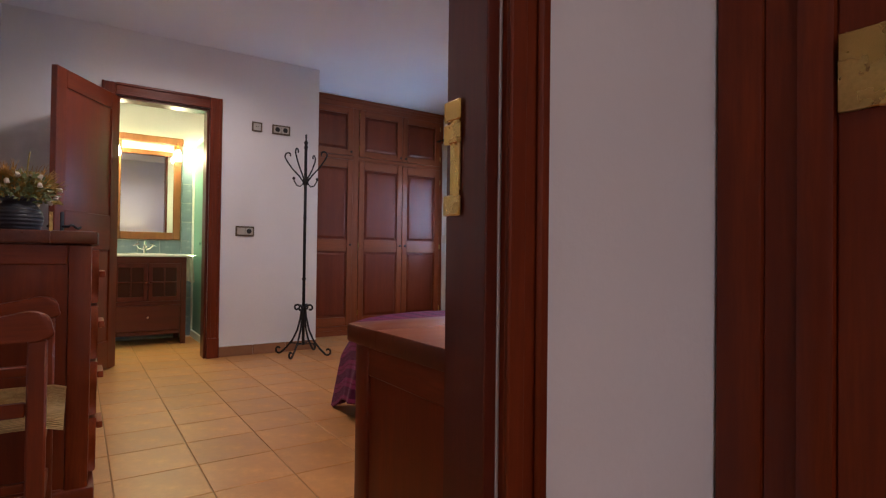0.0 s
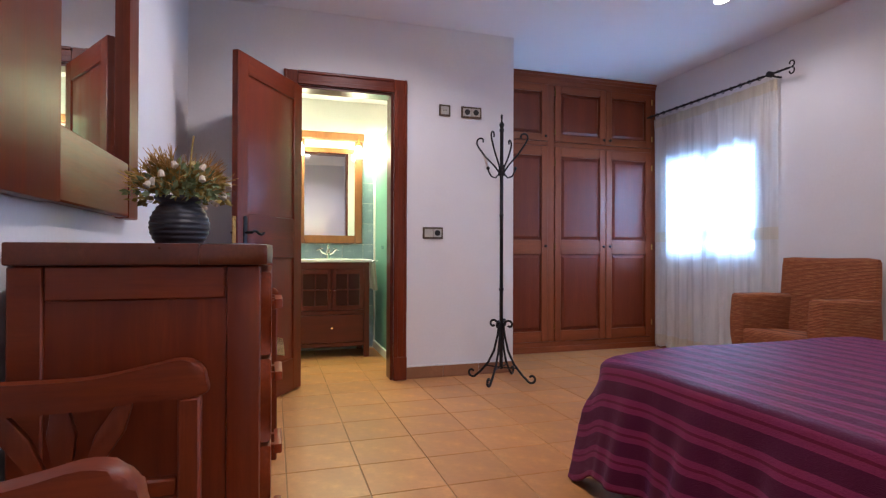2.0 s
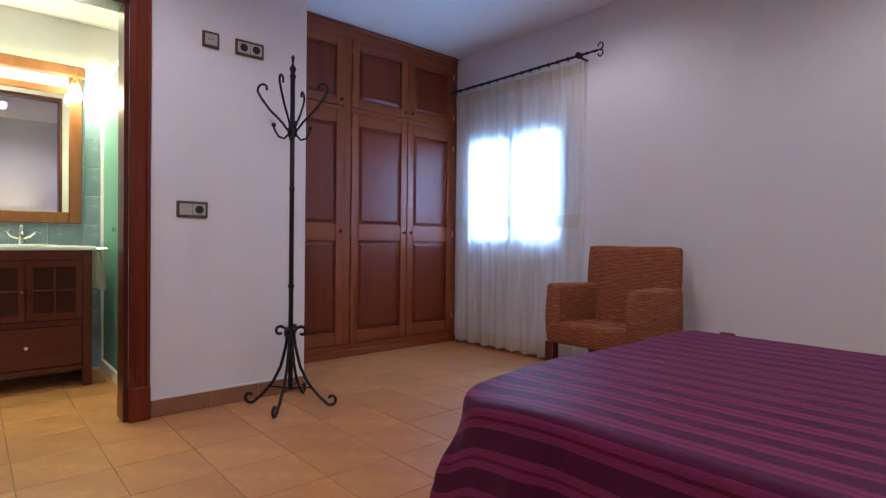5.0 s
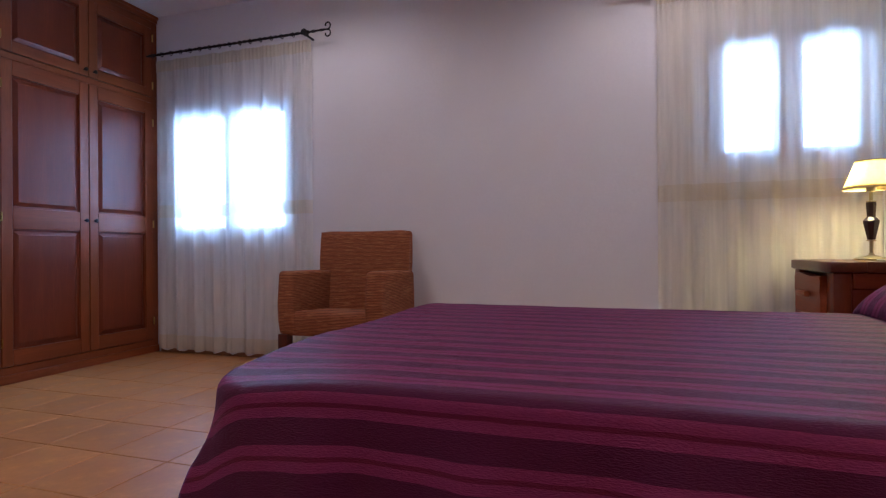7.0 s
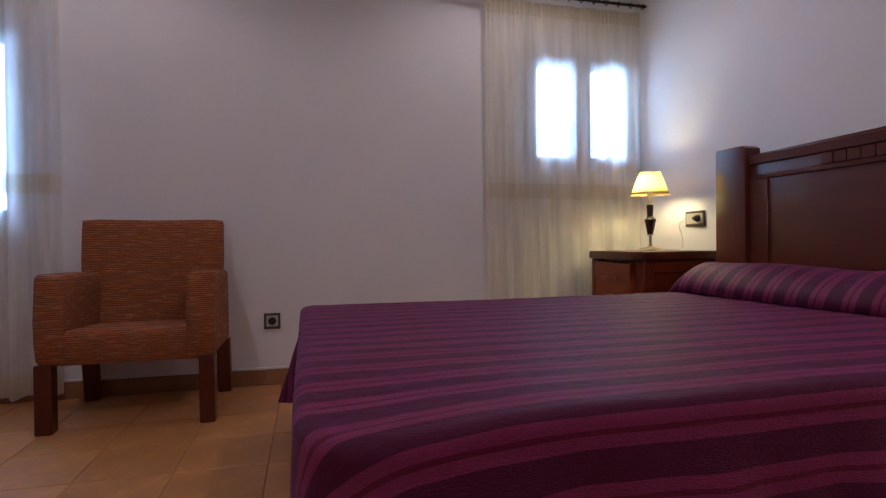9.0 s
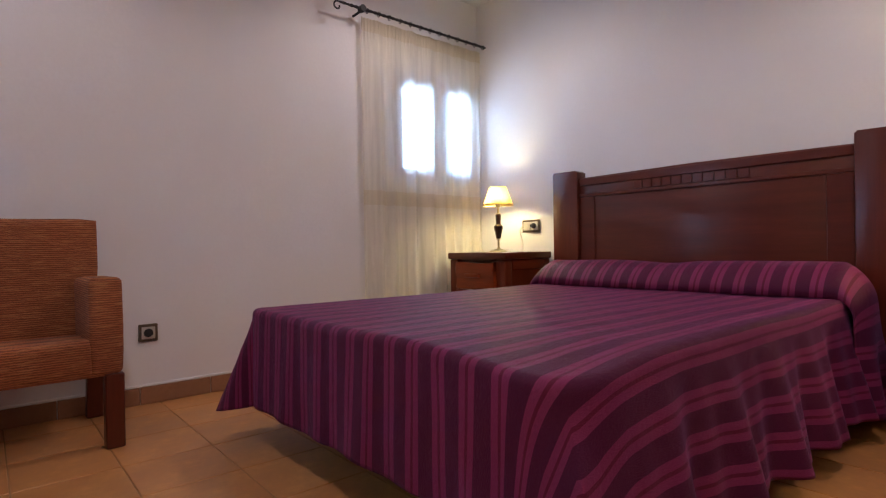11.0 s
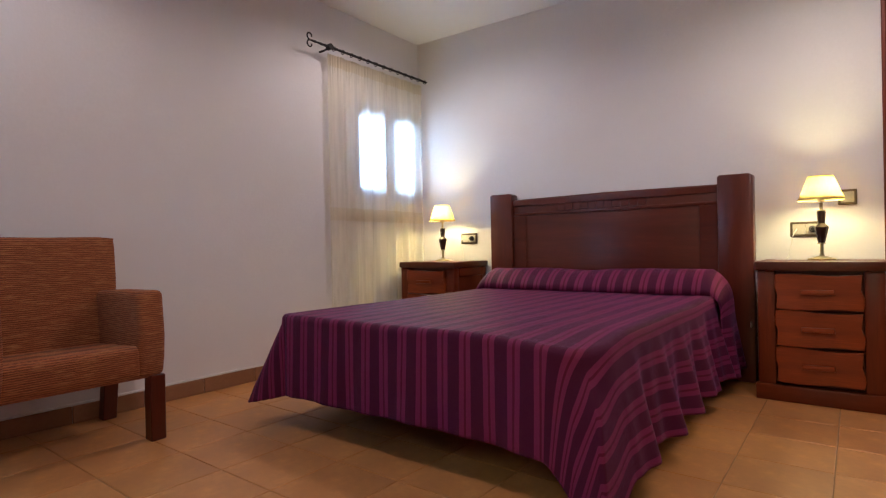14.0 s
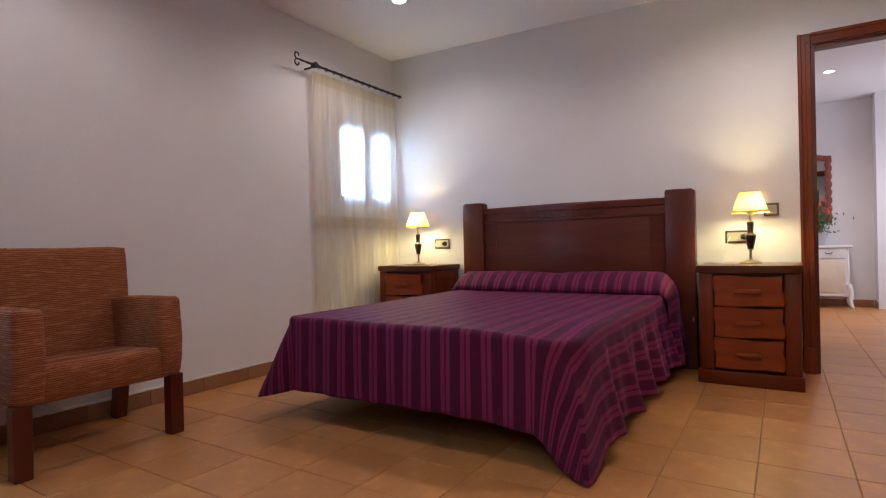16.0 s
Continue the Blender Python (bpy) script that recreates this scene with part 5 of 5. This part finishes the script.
# ---- bathroom ----
vanity = thing("vanity_unit", pose(1.235, 0, 0), "red-brown wooden vanity unit with glazed doors and one drawer", "vanity unit")
VF, VB, VW, VH = 5.965, 6.415, 0.333, 0.845
for s in (-1, 1):
    a, b = sorted((s * VW, s * (VW - 0.05)))
    for y0, y1 in ((VF, VF + 0.05), (VB - 0.05, VB)):
        part("leg", boxed(a, b, y0, y1, 0, VH, 0.003), DARK_UP, vanity)
    a, b = sorted((s * (VW - 0.004), s * (VW - 0.022)))
    part("side_panel", boxed(a, b, VF + 0.05, VB - 0.05, 0.12, VH, 0.002), DARK_UP, vanity)
for z0, z1 in ((0.10, 0.135), (0.385, 0.42), (0.785, VH)):
    part("rail", boxed(-VW + 0.05, VW - 0.05, VF + 0.004, VF + 0.03, z0, z1, 0.002), DARK_WOOD, vanity)
part("inside", boxed(-VW + 0.05, VW - 0.05, VF + 0.05, VF + 0.06, 0.135, VH - 0.02), DARK_UP, vanity)
drawer = part("drawer", boxed(-VW + 0.052, VW - 0.052, VF - 0.004, VF + 0.02, 0.138, 0.382, 0.004), DARK_WOOD, vanity)
part("knob", lathe(bmesh.new(), [(0.005, 0), (0.006, 0.01), (0.013, 0.018), (0.011, 0.026)], 12), CHROME, drawer, "chrome knob").matrix_basis = pose(0, VF - 0.004, 0.27, 90, 0, 0)
for s in (-1, 1):
    x0, x1 = sorted((s * 0.002, s * (VW - 0.052)))
    bm = bmesh.new()
    for q in ((x0, x0 + 0.035, 0.424, 0.782), (x1 - 0.035, x1, 0.424, 0.782), (x0 + 0.035, x1 - 0.035, 0.424, 0.465), (x0 + 0.035, x1 - 0.035, 0.742, 0.782),
              ((x0 + x1) / 2 - 0.006, (x0 + x1) / 2 + 0.006, 0.465, 0.742), (x0 + 0.035, (x0 + x1) / 2 - 0.006, 0.597, 0.609), ((x0 + x1) / 2 + 0.006, x1 - 0.035, 0.597, 0.609)):
        box(bm, q[0], q[1], VF - 0.004, VF + 0.018, q[2], q[3], 0.002)
    leaf = part("door", bm, DARK_UP, vanity)
    part("pane", boxed(x0 + 0.03, x1 - 0.03, VF + 0.006, VF + 0.009, 0.46, 0.748), plain("dark_cabinet_glass", (0.05, 0.02, 0.015), 0.08), leaf, "dark glass pane")
    part("knob", lathe(bmesh.new(), [(0.005, 0), (0.006, 0.01), (0.012, 0.018), (0.010, 0.026)], 12), CHROME, leaf, "chrome knob").matrix_basis = pose(s * 0.02, VF - 0.004, 0.60, 90, 0, 0)
basin = thing("washbasin", pose(1.235, 0, 0), "white ceramic washbasin slab on the vanity unit", "washbasin")
part("slab", boxed(-VW - 0.02, VW + 0.02, VF - 0.02, VB, VH + 0.001, VH + 0.028, 0.008, 2), CERAMIC, basin)
part("bowl_rim", lathe(bmesh.new(), [(0.17, 0), (0.175, 0.006), (0.16, 0.008), (0.12, 0.001)], 32), CERAMIC, basin).location = (0, 6.16, VH + 0.027)
tap = thing("basin_tap", pose(1.235, 6.33, VH + 0.029), "chrome mixer tap with two cross handles", "tap")
part("body", lathe(bmesh.new(), [(0.024, 0), (0.02, 0.01), (0.015, 0.05), (0.018, 0.07), (0.012, 0.095), (0.014, 0.12), (0.006, 0.13)], 16), CHROME, tap)
part("spout", tube(bmesh.new(), [(0, 0, 0.055), (0, -0.04, 0.085), (0, -0.09, 0.085), (0, -0.115, 0.06)], 0.010, 10), CHROME, tap)
for s in (-1, 1):
    part("arm", tube(bmesh.new(), [(0, 0, 0.04), (s * 0.045, 0, 0.055), (s * 0.072, 0, 0.082)], 0.009, 8), CHROME, tap)
    bm = tube(tube(bmesh.new(), [(s * 0.048, 0, 0.10), (s * 0.104, 0, 0.078)], 0.006, 8), [(s * 0.072, -0.03, 0.088), (s * 0.072, 0.03, 0.088)], 0.006, 8)
    part("handle", bm, CHROME, tap)

bmirror = thing("bathroom_mirror", pose(1.255, 6.40, 0), "tall mirror in a golden-brown wooden frame with a light shelf", "mirror")
for s in (-1, 1):
    a, b = sorted((s * 0.308, s * 0.237))
    part("frame_side", boxed(a, b, -0.035, 0, 1.02, 2.06, 0.005), BATH_WOOD, bmirror)
part("frame_bottom", boxed(-0.236, 0.236, -0.033, 0, 1.02, 1.095, 0.005), BATH_WOOD, bmirror)
part("frame_top", boxed(-0.236, 0.236, -0.033, 0, 1.885, 1.93, 0.005), BATH_WOOD, bmirror)
part("cornice", boxed(-0.32, 0.32, -0.075, 0, 2.005, 2.075, 0.008), BATH_WOOD, bmirror)
part("light_panel", boxed(-0.236, 0.236, -0.016, 0, 1.931, 2.004), WHITE, bmirror)
part("glass", boxed(-0.236, 0.236, -0.020, -0.014, 1.095, 1.885), MIRROR, bmirror)
for bx in (0.972, 1.515):
    sc = thing("wall_sconce", pose(bx, 6.29, 1.89), "glowing frosted-glass sconce on a brass arm", "wall light", "bathroom sconces")
    part("arm", tube(bmesh.new(), [(0, 0.11, 0.08), (0, 0.05, 0.13), (0, 0, 0.12), (0, 0, 0.07)], 0.006, 8), BRASS, sc)
    part("cap", lathe(bmesh.new(), [(0.02, 0.055), (0.022, 0.07), (0.01, 0.085)], 14), BRASS, sc)
    g = part("glass", lathe(bmesh.new(), [(0.02, 0.055), (0.036, 0.01), (0.04, -0.03), (0.03, -0.055)], 18), SCONCE_GLASS, sc, "frosted glass tulip")
    g.visible_shadow = False
screen = thing("shower_screen", pose(1.70, 0, 0), "frosted green glass shower screen in white frame", "shower screen")
part("glass", boxed(-0.004, 0.004, 5.19, 6.38, 0.075, 2.0), FROST, screen)
part("bottom_rail", boxed(-0.02, 0.02, 5.175, 6.415, 0.0, 0.075, 0.004), WHITE, screen)
part("top_rail", boxed(-0.02, 0.02, 5.175, 6.415, 2.0, 2.04, 0.004), WHITE, screen)
part("end_post", boxed(-0.02, 0.02, 6.38, 6.415, 0.076, 2.0, 0.004), WHITE, screen)
part("pull", lathe(bmesh.new(), [(0.008, 0), (0.016, 0.012), (0.016, 0.02)], 12), CHROME, screen).matrix_basis = pose(-0.004, 5.95, 0.98, 0, -90, 0)
bm = bmesh.new()
grid = []
for j in range(15):
    row = []
    for i in range(17):
        s, v = i / 16, j / 14
        out = 0.028 * math.sin(math.pi * s) + 0.006 * math.sin(9 * s + 3 * v)
        row.append(bm.verts.new((1.552 + 0.095 * s * (0.75 + 0.25 * (1 - v)), 5.985 - out * 0.6 + 0.012 * math.sin(16 * s + 2 * v), 0.60 + 0.245 * v + 0.012 * math.sin(6 * s))))
    grid.append(row)
for j in range(14):
    for i in range(16):
        bm.faces.new((grid[j][i], grid[j][i + 1], grid[j + 1][i + 1], grid[j + 1][i]))
bmesh.ops.solidify(bm, geom=bm.faces[:], thickness=0.012)
tw = thing("hand_towel", pose(0, 0, 0), "cream hand towel hanging on a ring beside the basin", "towel")
part("cloth", bm, TOWEL, tw)
part("ring", tube(bmesh.new(), [(1.53, 6.03, 0.855), (1.55, 5.995, 0.852), (1.65, 5.995, 0.852), (1.66, 6.03, 0.855), (1.53, 6.06, 0.855)], 0.005, 8), CHROME, tw)


# ---- the hall beyond the doorway ----
console = thing("console_table", pose(1.0, -3.39, 0), "white painted console with curved legs and one drawer", "console table")
part("top", boxed(-0.40, 0.40, -0.205, 0.19, 0.755, 0.785, 0.008, 2), WHITE, console)
part("body", boxed(-0.37, 0.37, -0.20, 0.16, 0.15, 0.755, 0.008), WHITE, console)
part("drawer", boxed(-0.33, 0.33, 0.158, 0.172, 0.625, 0.745, 0.005), WHITE, console)
part("pull", tube(bmesh.new(), [(-0.20, 0.175, 0.70), (-0.19, 0.19, 0.685), (-0.14, 0.19, 0.685), (-0.13, 0.175, 0.70)], 0.006, 6), IRON, console, "dark drop handle")
part("door_panel", outline(bmesh.new(), [(-0.33, 0.20), (0.33, 0.20), (0.33, 0.57), (0.20, 0.60), (0, 0.605), (-0.20, 0.60), (-0.33, 0.57)], "y", 0.158, 0.168, 0.004), surface("cream_panel", (0.62, 0.52, 0.38), (0.70, 0.60, 0.46), 5, 80, 0.5), console, "cream raised panel")
for s in (-1, 1):
    for y in (-0.17, 0.15):
        part("leg", tube(bmesh.new(), [(s * 0.36, y, 0.30), (s * 0.385, y + 0.01, 0.20), (s * 0.375, y + 0.01, 0.10), (s * 0.39, y + 0.02, 0.03), (s * 0.41, y + 0.03, 0.012)], 0.030, 8, 0.014), WHITE, console)
hm = thing("hall_mirror", pose(1.07, -3.60, 0), "mirror in a carved red-brown frame above the console", "mirror")
part("glass", boxed(-0.25, 0.25, 0.002, 0.012, 1.12, 1.88), MIRROR, hm)
for s in (-1, 1):
    bm = bmesh.new()
    pts = [(s * 0.25, 0.02, 1.08 + 0.86 * i / 40) for i in range(41)]
    tube(bm, [(p[0] + s * 0.018 + 0.008 * math.sin(i * 1.3), p[1], p[2]) for i, p in enumerate(pts)], 0.034, 8)
    part("frame_side", bm, RED_FRAME, hm)
part("frame_top", tube(bmesh.new(), [(-0.30, 0.02, 1.90), (-0.15, 0.02, 1.93), (0, 0.02, 1.98), (0.15, 0.02, 1.93), (0.30, 0.02, 1.90)], 0.036, 8), RED_FRAME, hm)
part("frame_bottom", tube(bmesh.new(), [(-0.30, 0.02, 1.10), (0.30, 0.02, 1.10)], 0.034, 8), RED_FRAME, hm)
solid("hall_pot", lathe(bmesh.new(), [(0.07, 0), (0.09, 0.10), (0.105, 0.17), (0.11, 0.19), (0.095, 0.19)], 24), GREY_POT, "grey clay pot on the console", "pot", m=pose(0.92, -3.40, 0.786) @ Matrix.Scale(0.85, 4))
red = thing("red_flowers", pose(0.92, -3.40, 0.935), "green potted plant with small red flowers", "flowers")
bm, fl = bmesh.new(), bmesh.new()
for i in range(150):
    p = Vector((rnd.gauss(0, 0.10), rnd.gauss(0, 0.08), abs(rnd.gauss(0.13, 0.10))))
    q = Vector((rnd.gauss(0, 1), rnd.gauss(0, 1), rnd.gauss(0.3, 1))).normalized()
    side = q.orthogonal().normalized() * 0.013
    v = [bm.verts.new(p), bm.verts.new(p + q * 0.025 + side), bm.verts.new(p + q * 0.055), bm.verts.new(p + q * 0.025 - side)]
    bm.faces.new(v)
for i in range(30):
    p = Vector((rnd.gauss(0, 0.06), rnd.gauss(0, 0.05), 0))
    tube(bm, [p * 0.3, p + Vector((0, 0, rnd.uniform(0.15, 0.38)))], 0.003, 4)
for i in range(16):
    p = Vector((rnd.uniform(-0.20, 0.12), rnd.uniform(-0.10, 0.10), rnd.uniform(0.24, 0.44)))
    bmesh.ops.create_icosphere(fl, subdivisions=1, radius=rnd.uniform(0.012, 0.022), matrix=Matrix.Translation(p))
    tube(bm, [(p.x * 0.2, p.y * 0.2, 0), (p.x * 0.7, p.y * 0.7, p.z * 0.6), tuple(p)], 0.002, 4)
tagged(part("leaves", bm, GREEN_LEAF, red, smooth=None), kind="stuff")
tagged(part("petals", fl, RED_FLOWER, red, "small red blossoms"), kind="stuff")


# ---- tiled skirting ----
def skirting(name, a, b, face, parent_label):
    """Skirting tiles from a to b on the floor plan, standing out to the side given by face."""
    root = thing(name, pose(0, 0, 0), parent_label, "skirting", kind="structure")
    a, b, f = Vector(a), Vector(b), Vector(face)
    ln = (b - a).length
    n = max(1, round(ln / 0.33))
    step = ln / n
    me = mesh_of("skirting_tile", boxed(0.0015, step - 0.0015, 0.0005, 0.010, 0.0, 0.085, 0.0025), SKIRT)
    d = (b - a).normalized()
    ledge = part("plaster_ledge", boxed(0.0, (b - a).length, 0.0005, 0.007, 0.0868, 0.099, 0.002), CEILING, root)
    ledge.matrix_basis = Matrix.Translation((a.x, a.y, 0)) @ Matrix((( d.x, f.x, 0, 0), (d.y, f.y, 0, 0), (0, 0, 1, 0), (0, 0, 0, 1)))
    turn = Matrix((( d.x, f.x, 0, 0), (d.y, f.y, 0, 0), (0, 0, 1, 0), (0, 0, 0, 1)))
    for i in range(n):
        p = a + d * step * i
        ob = new("skirting_tile", me)
        ob.parent = root
        ob.matrix_basis = Matrix.Translation((p.x, p.y, 0.0005)) @ turn
    return root


skirting("baseboard_1", (BATH_X1 + 0.096, NORTH), (ALCOVE, NORTH), (0, -1), "terracotta skirting tiles along the bathroom wall")
skirting("baseboard_2", (EAST, 0.94), (EAST, 5.66), (-1, 0), "terracotta skirting tiles along the window wall")
skirting("baseboard_3", (DOOR_X1 + 0.075, south_y(DOOR_X1 + 0.075)), (EAST - 0.012, south_y(EAST - 0.012)), (-0.0291, 0.99958), "terracotta skirting tiles along the headboard wall")
skirting("baseboard_4", (WEST, 0.94), (WEST, 5.02), (1, 0), "terracotta skirting tiles along the mirror wall")
skirting("baseboard_5", (ALCOVE, 5.03), (ALCOVE, 5.67), (1, 0), "terracotta skirting tiles in the alcove")
skirting("baseboard_6", (0.355, -3.60), (1.70, -3.60), (0, 1), "terracotta skirting tiles at the end of the hall")
skirting("baseboard_7", (0.34, -3.60), (0.34, -3.35), (1, 0), "terracotta skirting tiles in the hall")


# ---- pieces of floors and tiled walls ----
def chamfered(w, d, t, c):
    """A slab with chamfered top edges; top at z = 0."""
    bm = bmesh.new()
    lo = [bm.verts.new((x, y, -t)) for x, y in ((0, 0), (w, 0), (w, d), (0, d))]
    mid = [bm.verts.new((x, y, -c * 0.7)) for x, y in ((0, 0), (w, 0), (w, d), (0, d))]
    top = [bm.verts.new((x, y, 0)) for x, y in ((c, c), (w - c, c), (w - c, d - c), (c, d - c))]
    bm.faces.new(top)
    for a, b in ((lo, mid), (mid, top)):
        for i in range(4):
            bm.faces.new((a[i], a[(i + 1) % 4], b[(i + 1) % 4], b[i]))
    return bm


PITCH, GAP, TX, TY = 0.31, 0.004, 1.11, 4.14
tile_mesh = mesh_of("floor_tile", chamfered(PITCH - GAP, PITCH - GAP, 0.012, 0.0022), TILE)
rnd = random.Random(5)
for i in range(-6, 12):
    for j in range(-26, 9):
        x, y = TX + i * PITCH, TY + j * PITCH
        bedroom = -0.1 < x < 4.42 and 0.60 < y < 5.10
        alcove = 2.3 < x < 4.42 and 5.0 < y < 5.75
        bath = 0.55 < x < 1.72 and 5.0 < y < 6.42
        hall = 0.0 < x < 1.70 and -3.75 < y <= 0.60
        if not (bedroom or alcove or bath or hall):
            continue
        ob = new("floor_tile", tile_mesh)
        ob.parent = floor
        ob.matrix_basis = Matrix.Translation((x + GAP / 2, y + GAP / 2, rnd.uniform(-0.0004, 0.0))) @ Matrix.Rotation(radians(rnd.uniform(-0.15, 0.15)), 4, "Z")

back = solid("wall_tiles_bathroom", boxed(0.2, 2.44, 6.412, 6.4195, 0, 2.02), JOINT, "blue-grey wall tiles with pale joints behind the basin", "tiled wall", "structure", smooth=None)
bm = chamfered(0.197, 0.197, 0.006, 0.002)
bm.transform(Matrix.Rotation(radians(90), 4, "X"))
wall_tile = mesh_of("wall_tile", bm, BLUE_TILE)
for i in range(-3, 8):
    for j in range(10):
        x = 0.98 + i * 0.2
        if 0.3 < x < 2.2:
            ob = new("wall_tile", wall_tile)
            ob.parent = back
            ob.matrix_basis = Matrix.Translation((x, 6.408, 0.015 + j * 0.2))
